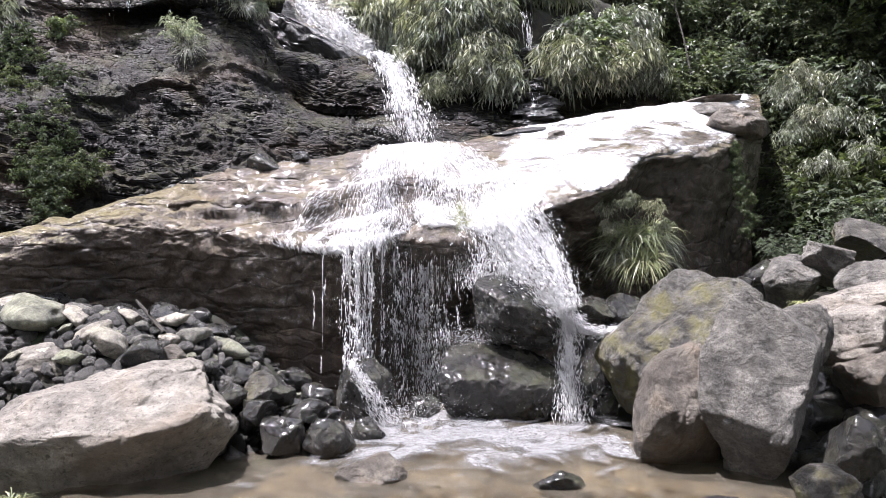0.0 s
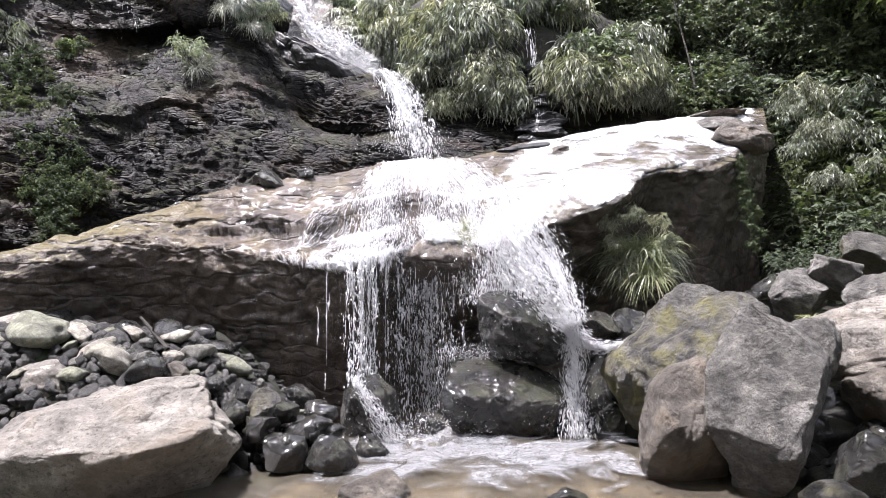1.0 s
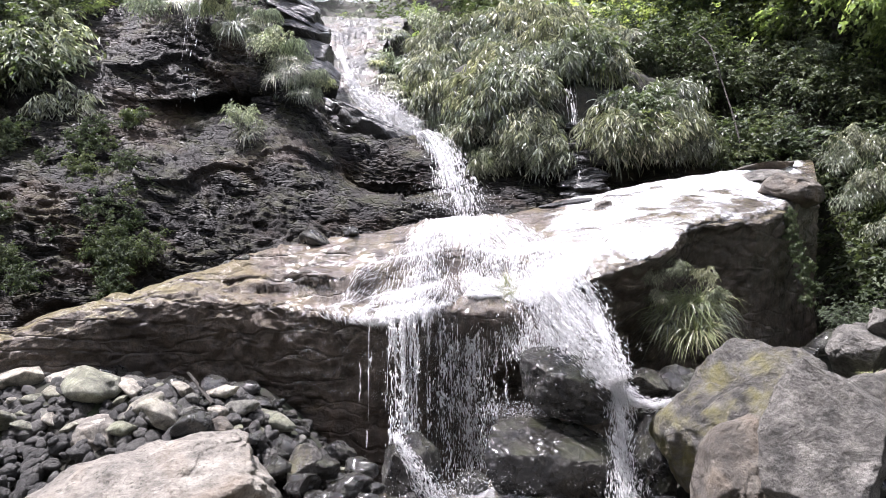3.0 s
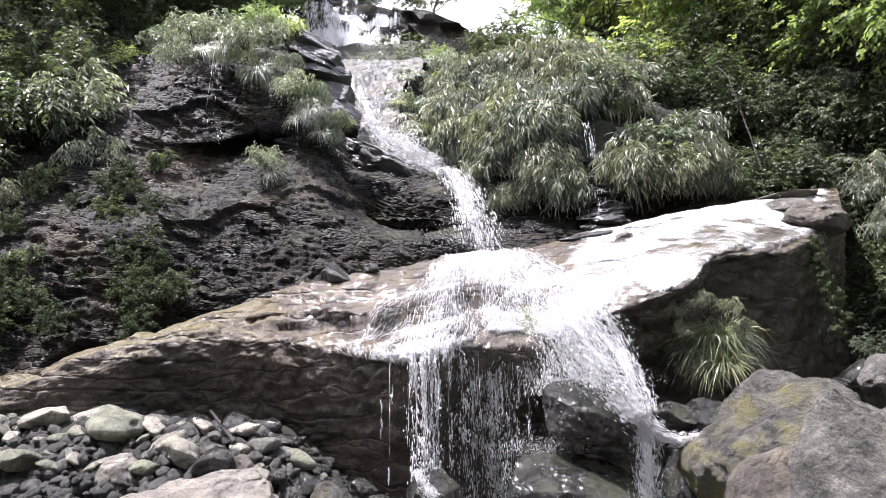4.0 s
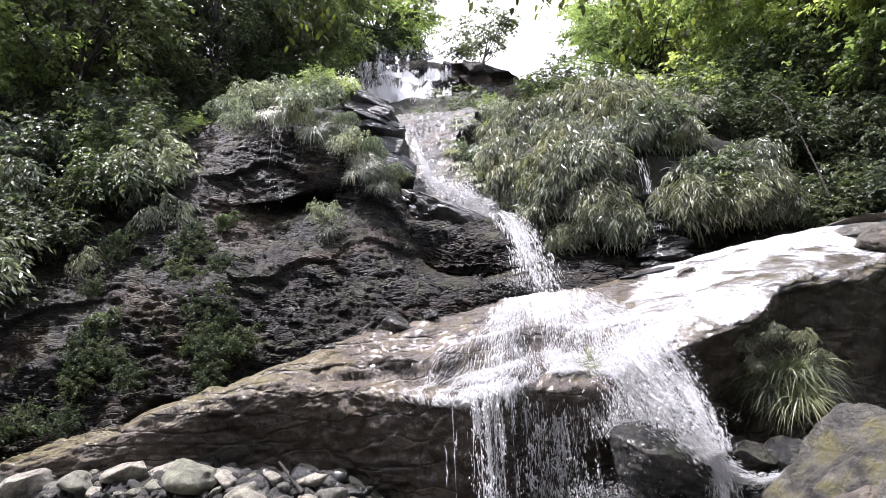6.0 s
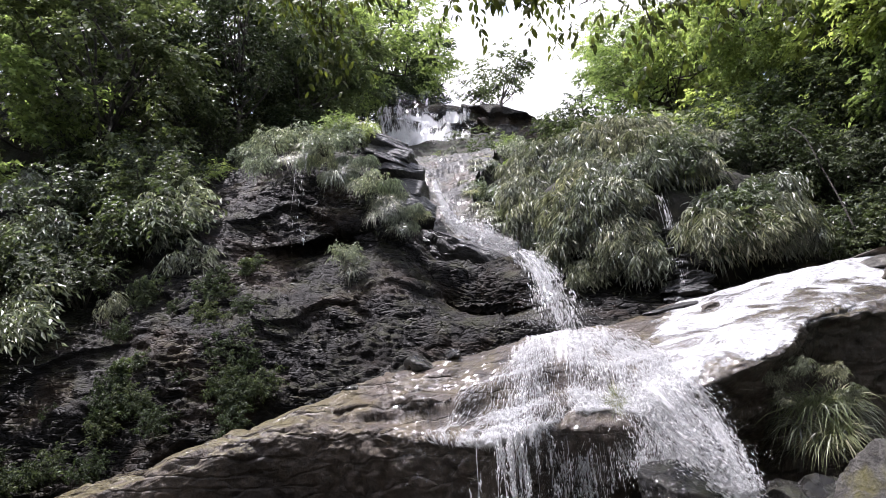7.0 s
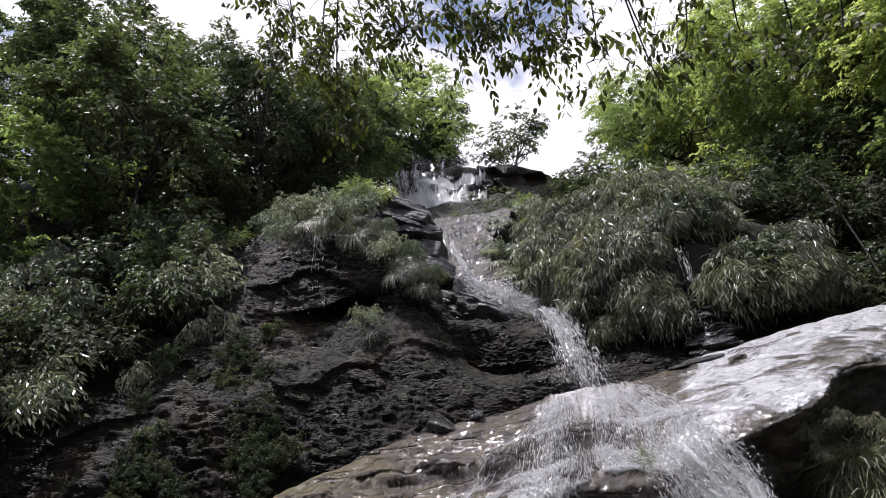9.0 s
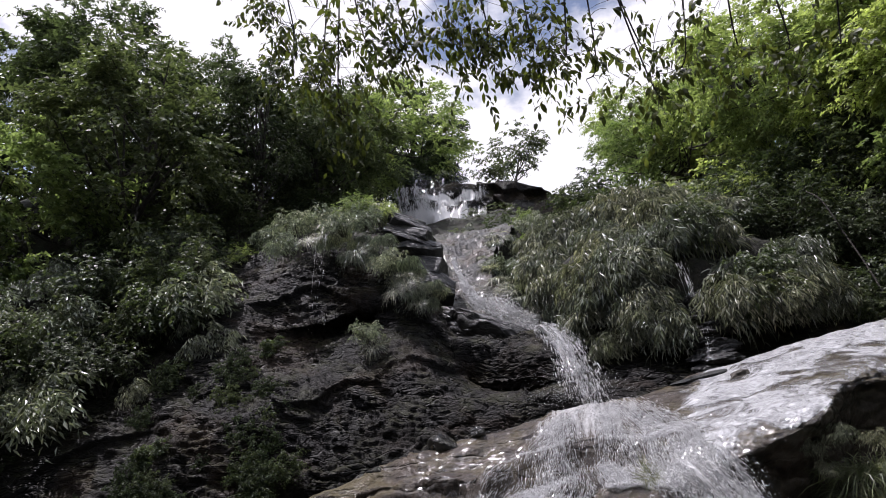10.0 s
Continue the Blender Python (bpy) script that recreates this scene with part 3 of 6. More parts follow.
# ---- the cliff behind ----
BASE = [(-12, 4.2, 0.2), (-9.6, 5.1, 0.3), (-6.5, 5.8, 0.8), (-4.6, 6.1, 1.2), (-3.9, 6.5, 1.5), (-3.3, 6.9, 1.8), (-2.4, 7.2, 2.1), (-1.4, 7.45, 2.4), (-0.5, 7.6, 2.6), (0.6, 7.8, 2.7), (1.4, 8.0, 2.8), (2.4, 8.2, 3.0), (3.6, 8.6, 3.2)]
CREST = [(-14, 7.0, 6.4), (-11, 7.6, 6.6), (-9.05, 8.6, 6.7), (-7.5, 9.2, 7.2), (-6.6, 9.5, 7.6), (-5.6, 9.8, 7.85), (-4.3, 10.2, 8.0), (-3.0, 10.0, 5.4), (-1.4, 9.3, 4.7), (-0.1, 8.9, 4.1), (1.4, 8.9, 4.2), (2.8, 9.2, 4.4), (3.8, 9.6, 4.4)]


def build_cliff():
    nu, nv = 560, 330
    U = grid_uv(nu, nv)
    u, v = U[:, 0] * 12, U[:, 1]
    b, c = curve_at(BASE, u), curve_at(CREST, u)
    w = np.clip(v / 0.88, 0, 1)[:, None]
    P = b + (c - b) * w
    q = w[:, 0]
    shelf = smooth(3.2, 5.0, u) * smooth(9.2, 7.6, u)
    P[:, 1] += -0.3 * np.sin(np.pi * q) * smooth(9.5, 7.5, u)
    P[:, 1] += shelf * (0.5 * smooth(0.3, 0.56, q) - 0.45 * smooth(0.56, 0.62, q) * smooth(1.0, 0.72, q) - 0.5 * smooth(0.62, 1.0, q))
    P[:, 2] -= shelf * 0.28 * smooth(0.55, 0.62, q) * smooth(0.85, 0.66, q)
    over = np.clip((v - 0.88) / 0.12, 0, 1)
    P[:, 1] += over * 1.6
    P[:, 2] += 0.5 * np.sin(over * np.pi * 0.5) - over ** 2 * 1.0
    N = grid_normals(P, nu, nv)
    wob = np.stack([fbm(P * 1.1, 3, k) for k in (50, 51, 52)], 1) * 0.35
    tilt = np.stack([P[:, 0], P[:, 1], P[:, 2] + 0.22 * P[:, 0]], 1)
    f1, f2, idn = cells((tilt + wob * 0.5) * (1.7, 1.7, 5.0), 60)
    k1, k2, kid = cells((tilt + wob * 0.35) * (4.6, 4.6, 11.0), 65)
    h1, h2, hid = cells((tilt + wob) * (0.45, 0.45, 1.2), 70)
    rough = 0.45 + 0.55 * smooth(-0.25, 0.25, fbm(P * 0.5, 2, 80) + 0.25)
    bed = tilt[:, 2] * 7.0 + fbm(P * (1.6, 1.6, 2.4), 3, 93) * 1.4
    fine = tilt[:, 2] * 19.0 + fbm(P * (4.0, 4.0, 3.0), 3, 94) * 1.3
    saw = (bed - np.floor(bed) - 0.5) * 0.06 * (0.4 + 0.6 * smooth(-0.2, 0.3, fbm(P * 0.8, 2, 95))) + (fine - np.floor(fine) - 0.5) * 0.022
    d = ((idn - 0.5) * 0.045 - 0.03 * np.exp(-(f2 - f1) * 18) + (kid - 0.5) * 0.04 - 0.02 * np.exp(-(k2 - k1) * 18) + saw) * rough * 0.8
    d += (hid - 0.5) * 0.12 + fbm(P * 0.6, 3, 90) * 0.15 + fbm(P * 7, 3, 91) * 0.014
    P = P + N * d[:, None]
    tagged(new("cliff", mesh_of("cliff", P, grid_faces(nu, nv), M_CLIFF)), "layered cracked cliff face darkened for shade, damp in places", "cliff", kind="structure")


build_cliff()

# ---- upper step and channel ----
M_CHANNEL = rock_material("channel_rock", (0.025, 0.024, 0.0235), (0.065, 0.061, 0.058), (0.13, 0.122, 0.115), (0.35, 0.6), 1.6, 0.2, stain=(0.09, 0.06, 0.04), layers=(3.0, 2.2, 4.0), wet=0.25)
rock("step_rock", (-2.2, 9.95, 4.9), (2.5, 1.5, 0.95), (4, 28, -10), 5, M_WETSTEP, "dark wet rock step that carries the upper stream", "rock", flat=0.55, level=6)
for k, (x_, y_, z_, sx_, sz_) in enumerate([(-4.0, 10.75, 7.98, 0.95, 0.26), (-3.92, 10.65, 7.8, 1.15, 0.24), (-3.8, 10.6, 7.6, 1.2, 0.28), (-3.76, 10.55, 7.38, 1.25, 0.26), (-3.7, 10.5, 7.15, 1.1, 0.3), (-3.62, 10.55, 6.75, 1.15, 0.6), (-3.5, 10.45, 6.3, 1.1, 0.6)]):
    rock("crag", (x_, y_, z_), (sx_, 1.1, sz_), (-12 + 6 * math.sin(3 * k), 24 - 2 * k, 20 + 17 * math.sin(2.3 * k)), 211 + k, M_WETSTEP, "shiny black tilted plate of the crag beside the stream", "rock", "plates of the crag", level=5, rough=0.07, cuts=16, planes=((0, 0, 1, 0.42), (0, 0, -1, 0.5), (0, -1, 0.1, 0.5), (1, -0.2, 0, 0.6), (-1, 0, 0, 0.7)))
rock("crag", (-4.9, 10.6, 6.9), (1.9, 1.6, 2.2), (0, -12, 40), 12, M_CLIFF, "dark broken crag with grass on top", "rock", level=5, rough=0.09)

CHANNEL = [(-5.6, 18.2, 12.2), (-4.9, 16.5, 11.1), (-3.9, 14.0, 9.5), (-3.3, 12.2, 7.75), (-2.7, 11.1, 6.5), (-1.95, 10.25, 5.42), (-1.3, 9.65, 4.86)]
CHANNEL_WIDTH = [2.6, 2.0, 1.5, 0.7, 0.55, 0.8, 0.5]


def channel_grid(s0, s1, k, nu, nv, lift, spread, aside=0.0):
    U = grid_uv(nu, nv)
    s = s0 + (s1 - s0) * U[:, 0]
    c = curve_at(CHANNEL, s)
    w = curve_at(np.array(CHANNEL_WIDTH)[:, None], s)[:, 0] * k
    e = U[:, 1] - 0.5
    P = c + np.stack([e * w + aside, e * w * 0.25, np.abs(e) ** 2 * w * spread], 1)
    f1, f2, idn = cells(P * (1.3, 1.0, 2.2), 15)
    P[:, 2] += (idn - 0.5) * 0.26 + (cells(P * (3.2, 2.4, 5.0), 18)[2] - 0.5) * 0.13 + fbm(P * 4, 5, 16) * 0.06 + lift
    return P, U


P_, U_ = channel_grid(0, 5.9, 2.2, 260, 110, -0.05, 0.25)
tagged(new("channel_rock", mesh_of("channel_rock", P_, grid_faces(260, 110), M_CHANNEL)), "wet grey rock channel between the falls", "rock channel", kind="structure")
P_, U_ = channel_grid(0.4, 6.1, 0.42, 240, 60, 0.02, 0.1, -0.12)
tagged(new("upper_stream", mesh_of("upper_stream", P_, grid_faces(240, 60), M_FILM, uv=np.stack([U_[:, 1], U_[:, 0] * 6], 1), foam=-0.35 + 0.8 * smooth(0.62, 0.78, U_[:, 0]) - (0.9 - 0.4 * smooth(0.6, 0.8, U_[:, 0])) * np.abs(U_[:, 1] - 0.5) + 0.22 * lobe(U_[:, 0] * 0, U_[:, 1], 0, 0.55, 1, 0.12) * smooth(0.4, 0.5, U_[:, 0]) + 0.34 * fbm(np.stack([U_[:, 0] * 14, U_[:, 1] * 3, U_[:, 1] * 0], 1), 3, 17))), "white water racing down the rock channel", "stream", kind="stuff")


# ---- the top tier ----
def top_tier():
    nu, nv = 120, 70
    U = grid_uv(nu, nv)
    x = -7.6 + 7.6 * U[:, 0]
    P = np.stack([x, 18.2 + 1.2 * U[:, 1] + 0.25 * (x + 5) ** 2 * 0.1, 11.2 + 4.0 * U[:, 1] - 0.3 * (x + 5.5)], 1)
    f1, f2, idn = cells(P * (0.9, 0.9, 1.5), 45)
    P[:, 1] -= (idn - 0.5) * 0.7 + fbm(P, 3, 46) * 0.2
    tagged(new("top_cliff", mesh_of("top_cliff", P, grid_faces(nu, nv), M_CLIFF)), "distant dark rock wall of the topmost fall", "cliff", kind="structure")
    nu, nv = 100, 90
    U = grid_uv(nu, nv)
    x = -7.2 + 3.6 * U[:, 0]
    v = 1 - U[:, 1]
    P = np.stack([x, 17.35 + 0.7 * v + 0.5 * smooth(0.45, 0.6, v) + 0.25 * fbm(np.stack([x * 1.5, v * 2, v * 0], 1), 3, 47), 11.7 + 3.6 * v - 0.3 * (x + 5.5) - 0.35 * np.abs(fbm(np.stack([x * 1.2, 0 * x, 0 * x], 1), 2, 48)) * v], 1)
    tagged(new("top_fall", mesh_of("top_fall", P, grid_faces(nu, nv), M_SHEET, uv=U, foam=0.55 + 0.12 * np.sin(U[:, 1] * 17 + 3 * U[:, 0]) + 0.22 * fbm(np.stack([U[:, 0] * 5, U[:, 1] * 0, U[:, 1]], 1), 3, 49) + 0.1 * U[:, 1] - 0.75 * np.clip(np.abs(U[:, 0] - 0.5) * 2 - 0.6, 0, 1) - 0.6 * smooth(0.38, 0.12, U[:, 1]) * (fbm(np.stack([U[:, 0] * 4, U[:, 0] * 0, U[:, 0] * 0], 1), 2, 52) < 0.1))), "distant white veil of the topmost fall", "waterfall", kind="stuff")


top_tier()
rock("cap_rock", (-2.3, 19.0, 12.15), (2.3, 1.7, 1.9), (0, 12, 4), 21, M_CHANNEL, "grey overhanging cap rock beside the top fall", "rock", flat=0.3, cuts=5, level=6, rough=0.16, planes=((-0.3, -1, -0.3, 0.45), (0.1, 0, 1, 0.5)))

# ---- boulders ----
rock("boulder", (-2.55, 4.2, 0.2), (2.13, 1.35, 1.11), (0, 0, 0), 31, M_PALE, "large pale boulder with a sloping flat top at the pool edge", profile=((-0.55, -0.74, 0.48), (-0.32, -1.04, 0.73), (-0.07, -1.04, 0.94), (0.06, -0.91, 1.04), (0.19, -0.74, 1.05), (0.31, -0.57, 1.0), (0.4, -0.36, 0.95), (0.48, -0.11, 0.85), (0.56, 0.48, 0.66)), level=6, cuts=5, rough=0.08, planes=((-0.05, -0.5, 1, 0.42), (0, -1, -0.45, 0.72)), sharp=0.78, grain=0.012)
rock("boulder", (2.3, 4.1, 0.55), (0.99, 0.85, 1.5), (0, 0, 0), 33, M_BOULDER, "tall angular pitted grey boulder standing on edge", profile=((-0.75, -0.23, 0.12), (-0.63, -0.25, 0.14), (-0.38, -0.32, 0.27), (-0.28, -0.39, 0.33), (-0.09, -0.5, 0.39), (0.07, -0.5, 0.46), (0.32, -0.43, 0.49), (0.48, -0.31, 0.43), (0.62, -0.25, 0.23), (0.75, -0.16, -0.06)), level=6, cuts=4, rough=0.045, planes=((-0.3, -0.75, 0.6, 0.42), (0.75, -0.5, -0.45, 0.34), (-0.5, -0.6, -0.6, 0.72)), sharp=0.78, grain=0.012)
rock("boulder", (1.72, 4.3, 0.37), (0.69, 0.7, 1.05), (0, 0, 0), 34, M_BROWN, "brown grey boulder undercut at the water's edge", profile=((-0.53, -0.23, 0.37), (-0.46, -0.27, 0.41), (-0.27, -0.28, 0.35), (-0.06, -0.25, 0.28), (0.12, -0.23, 0.29), (0.29, -0.19, 0.29), (0.44, -0.1, 0.28), (0.52, 0.13, 0.26)), level=6, cuts=4, rough=0.05, planes=((0, -0.75, 0.6, 0.55), (0.1, -0.8, -0.7, 0.35)), sharp=0.78, grain=0.012)
rock("boulder", (2.16, 5.2, 0.65), (1.4, 1.15, 1.55), (0, 0, 0), 36, M_MOSSY, "broad grey boulder with a yellow moss patch", profile=((-0.76, -0.41, 0.21), (-0.58, -0.46, 0.26), (-0.4, -0.58, 0.32), (-0.24, -0.66, 0.42), (-0.08, -0.7, 0.47), (0.07, -0.66, 0.52), (0.2, -0.56, 0.6), (0.38, -0.36, 0.68), (0.54, -0.26, 0.71), (0.67, -0.16, 0.65), (0.79, 0.0, 0.21)), level=6, cuts=5, rough=0.08, planes=((-0.55, -0.55, 0.6, 0.5), (-0.2, -0.6, 0.9, 0.6), (-0.5, -0.7, -0.5, 0.55)), sharp=0.78, grain=0.012)
for x_, y_, z_, sx_, sy_, sz_, tilt_, seed_, mat_, words_ in (
        (2.72, 4.35, 0.92, 0.5, 0.5, 0.62, 28, 37, M_BOULDER, "grey boulder wedged behind a taller one"),
        (3.25, 4.6, 0.88, 0.85, 0.75, 0.48, -8, 38, M_PALE, "layered pale boulder on the bank"),
        (3.3, 4.4, 0.6, 0.6, 0.7, 0.5, 0, 39, M_BROWN, "shaded brown boulder under a larger one"),
        (3.44, 5.6, 1.26, 0.52, 0.5, 0.55, -25, 40, M_BOULDER, "pale angular boulder high on the bank"),
        (3.82, 5.6, 1.47, 0.66, 0.5, 0.44, 18, 41, M_BOULDER, "pale angular boulder resting on others"),
        (3.95, 5.2, 1.32, 0.62, 0.5, 0.36, -8, 42, M_BOULDER, "rounded pale boulder high on the bank"),
        (4.6, 6.2, 1.68, 0.8, 0.6, 0.5, 10, 43, M_MOSSY, "dark boulder below the bushes"),
        (3.6, 4.9, 1.14, 0.95, 0.65, 0.32, -10, 44, M_PALE, "flat pale boulder on the bank"),
        (2.72, 3.7, 0.28, 0.36, 0.4, 0.5, 0, 45, M_WET, "dark wet boulder in the gap"),
        (2.3, 3.4, 0.12, 0.4, 0.4, 0.36, 0, 46, M_MOSSY, "low green boulder with moss"),
        # near-black rock colour here paints the gap's deep shadow
        (3.1, 4.15, 0.0, 0.8, 0.7, 0.5, 0, 48, M_WET, "boulder deep in the gap, dark in place of shadow"),
        (1.72, 3.28, 0.05, 0.7, 0.5, 0.26, 0, 47, M_BOULDER, "low flat rock at the water's edge")):
    rock("boulder", (x_, y_, z_), (sx_, sy_, sz_), (0, tilt_, seed_ * 37 % 90 - 45), seed_, mat_, words_, group="boulders on the bank", cuts=11)
for k, (x_, y_, z_, s_) in enumerate([(3.55, 6.3, 1.33, 0.3), (3.75, 6.4, 1.4, 0.25), (3.3, 6.2, 1.22, 0.22), (3.9, 6.3, 1.45, 0.26), (3.1, 5.9, 1.1, 0.2), (3.6, 6.05, 1.25, 0.18), (4.15, 5.95, 1.5, 0.3), (2.9, 6.1, 1.12, 0.24)]):
    rock("bank_stone", (x_, y_, z_), (s_ * 1.3, s_, s_ * 0.75), (0, 10 * k - 30, 50 * k), 90 + k, M_BOULDER if k % 2 else M_WET, "small grey stone in the hollow behind the boulders", "stone", "stones in the hollow", level=3)
rock("boulder", (0.72, 5.6, 0.97), (0.91, 0.8, 0.75), (0, 0, 0), 51, M_WET, "wet black boulder splashed by the fall", profile=((-0.38, -0.07, 0.3), (-0.26, -0.25, 0.43), (-0.09, -0.39, 0.46), (0.08, -0.43, 0.38), (0.22, -0.45, 0.24), (0.33, -0.43, 0.07), (0.37, -0.36, -0.07)), level=6, cuts=3, rough=0.07, grain=0.008, planes=((0.2, -0.5, 0.9, 0.5), (-0.2, -1, -0.5, 0.6)), sharp=0.75)
rock("boulder", (0.6, 5.5, 0.23), (1.28, 0.85, 0.95), (0, 0, 0), 52, M_WET, "broad wet black boulder standing in the pool", profile=((-0.4, -0.53, 0.43), (-0.2, -0.56, 0.52), (-0.06, -0.61, 0.63), (0.11, -0.65, 0.62), (0.22, -0.64, 0.54), (0.36, -0.59, 0.32), (0.47, -0.53, -0.02), (0.51, -0.36, -0.22)), level=6, cuts=3, rough=0.07, grain=0.008, planes=((0.15, -0.5, 0.9, 0.5), (0, -1, -0.4, 0.65)), sharp=0.75)
rock("boulder", (1.58, 5.72, 0.38), (0.6, 0.55, 0.9), (0, -3, 0), 53, M_WET, "wet dark flat-topped boulder beside the cascade", level=5, planes=((0, -0.15, 1, 0.8), (0, -1, 0, 0.75), (-1, -0.2, 0, 0.8)))
rock("boulder", (1.55, 5.5, 0.1), (0.34, 0.3, 0.34), (0, 0, 30), 153, M_WET, "low wet rock at the foot of the cascade")
rock("boulder", (1.5, 5.75, 0.95), (0.6, 0.4, 0.35), (0, 0, 10), 54, M_WET, "small wet rock in the hollow")
rock("boulder", (1.85, 5.85, 0.95), (0.5, 0.4, 0.4), (0, 0, 60), 55, M_WET, "small wet rock in the hollow")
rock("boulder", (-0.74, 5.35, 0.24), (0.56, 0.5, 0.66), (0, -8, 30), 56, M_WET, "black splashed rock at the foot of the fall")
rock("boulder", (-0.2, 5.4, 0.06), (0.36, 0.3, 0.3), (0, 8, 60), 156, M_WET, "low wet rock under the falling water")
rock("boulder", (-0.9, 4.45, 0.1), (0.42, 0.36, 0.38), (0, 0, 10), 57, M_WET, "dark wet green rock at the pool edge")
rock("boulder", (-1.25, 4.45, 0.12), (0.36, 0.34, 0.34), (0, 0, 80), 58, M_WET, "dark wet rock at the pool edge")
rock("boulder", (-0.52, 4.0, 0.0), (0.5, 0.4, 0.3), (0, 0, 20), 59, M_BROWN, "small brown rock standing in the pool")
rock("boulder", (0.78, 3.85, -0.02), (0.36, 0.3, 0.24), (0, 10, 40), 60, M_WET, "small dark rock standing in the pool")
rock("boulder", (3.86, 7.4, 3.2), (0.84, 0.7, 0.42), (0, 10, 10), 61, M_BROWN, "brown layered rock on the end of the slab", cuts=14, planes=((0, 0, 1, 0.5),))
rock("boulder", (3.9, 8.3, 3.74), (1.1, 0.7, 0.2), (0, -10, 12), 62, M_BROWN, "flat brown rock on the end of the slab", cuts=12, planes=((0, 0, 1, 0.5),))
for k, (x_, y_, z_, s_) in enumerate([(-1.42, 4.75, 0.4, 0.3), (-1.31, 4.98, 0.45, 0.26), (-1.73, 4.9, 0.5, 0.26), (-1.09, 4.87, 0.33, 0.26), (-1.1, 4.62, 0.25, 0.3), (-1.5, 4.55, 0.3, 0.28), (-0.95, 4.7, 0.2, 0.22), (-0.62, 4.72, 0.08, 0.24), (-1.72, 4.62, 0.4, 0.24), (-1.25, 4.7, 0.2, 0.24)]):
    rock("wet_stone", (x_, y_, z_), (s_ * 1.25, s_, s_ * 0.85), (10 * math.sin(k), 14 * math.sin(2 * k), 47 * k), 190 + k, M_WET, "black shiny wet stone at the foot of the slab", "stone", "wet stones by the fall", level=4, cuts=9, rough=0.17)
for k, (x_, y_, z_, s_) in enumerate([(-3.15, 6.55, 2.3, 0.16), (-2.95, 6.6, 2.36, 0.22), (-3.4, 6.4, 2.18, 0.12), (-2.15, 6.85, 2.62, 0.42), (-1.75, 6.9, 2.72, 0.22)]):
    rock("loose_stone", (x_, y_, z_), (s_ * 1.3, s_, s_ * 0.7), (0, 0, 40 * k), 70 + k, M_WET, "dark loose stone lying on the slab", "stone", "loose stones on the slab", level=3)

rock("rock_plate", (1.12, 7.6, 3.17), (0.95, 0.4, 0.13), (14, -9, 12), 63, M_WETSTEP, "thin dark wet plate of rock lying on the slab", "rock", level=5)
rock("rock_lump", (1.5, 7.35, 3.08), (0.34, 0.3, 0.14), (10, -8, 30), 65, M_BROWN, "small tan lump of rock on the wet slab", "rock", level=4)
rock("rock_plate", (3.7, 7.9, 3.55), (0.9, 0.5, 0.2), (10, -10, 20), 64, M_BOULDER, "flat brown plate of rock on the slab", "rock", level=4)
for k in range(11):
    rock("rock_step", (1.36 + 0.1 * math.sin(2.3 * k * k), 8.25 + 0.05 * k + 0.05 * math.sin(5 * k), 3.42 + 0.12 * k), (0.72 + 0.14 * math.sin(4 * k) - 0.015 * k, 0.55, 0.2 + 0.05 * math.sin(7 * k)), (14, 9 * math.sin(3.1 * k), 35 * math.sin(3 * k)), 170 + k, M_WETSTEP, "wet dark rock step of the small side cascade", "rock step", "steps of the side cascade", level=5, cuts=14, rough=0.2)
for k, (x_, y_, z_, s_) in enumerate([(2.95, 4.55, 0.22, 0.5), (2.7, 4.4, 0.12, 0.42), (3.2, 4.75, 0.4, 0.5), (2.5, 4.3, 0.05, 0.4), (3.0, 4.2, 0.1, 0.42), (2.75, 4.1, 0.0, 0.36), (2.45, 4.75, 0.2, 0.5), (3.3, 4.3, 0.25, 0.4), (2.2, 4.45, 0.05, 0.4), (2.85, 3.85, 0.05, 0.3), (3.05, 3.9, 0.25, 0.26)]):
    rock("gap_stone", (x_, y_, z_), (s_ * 1.25, s_, s_ * 0.85), (10 * math.sin(k), 14 * math.sin(2 * k), 47 * k), 290 + k, M_WET, "dark damp stone in the gap behind the tall boulder", "stone", "stones in the gap", level=3, cuts=10, rough=0.15)
# ---- cobbles on the left bank ----
M_WETCOBBLE = rock_material("wet_cobble_rock", (0.01, 0.01, 0.01), (0.028, 0.027, 0.026), (0.07, 0.068, 0.062), (0.2, 0.45), 2.0, 0.2, (0.05, 0.055, 0.02), wet=0.8)
# dark colour stands in for the shade in the gaps between cobbles
M_GRAVEL = rock_material("gap_shade_gravel", (0.02, 0.019, 0.018), (0.06, 0.057, 0.052), (0.16, 0.152, 0.14), (0.4, 0.75), 2.6)
rng = np.random.default_rng(4)
COBBLES = [rock_mesh("cobble", (1.3, 1.0, 0.62), 100 + k, M_COBBLE, level=3, cuts=16, rough=0.15) for k in range(12)]
COBBLES_WET = [rock_mesh("cobble", (1.3, 1.0, 0.65), 130 + k, M_WETCOBBLE, level=3, cuts=16, rough=0.15) for k in range(5)]
placed = []
for size, tries in ((0.46, 18), (0.33, 70), (0.24, 260), (0.17, 900), (0.125, 1800)):
    for k in range(tries):
        x, y = rng.uniform(-6.6, -0.75), rng.uniform(4.2, 5.95)
        s = size * rng.uniform(0.8, 1.2)
        if y > 5.5 + 0.03 * x + (0.36 if x > -4.5 else 0.0) - s * 0.3 or (-4.3 < x < -1.5 and y < 4.72) or (x > -1.5 and y < 4.55) or (s > 0.3 and x > -1.6):
            continue
        if any((x - a) ** 2 + (y - b) ** 2 < (0.4 * (s + c)) ** 2 for a, b, c in placed) or len(placed) > 295:
            continue
        placed.append((x, y, s))
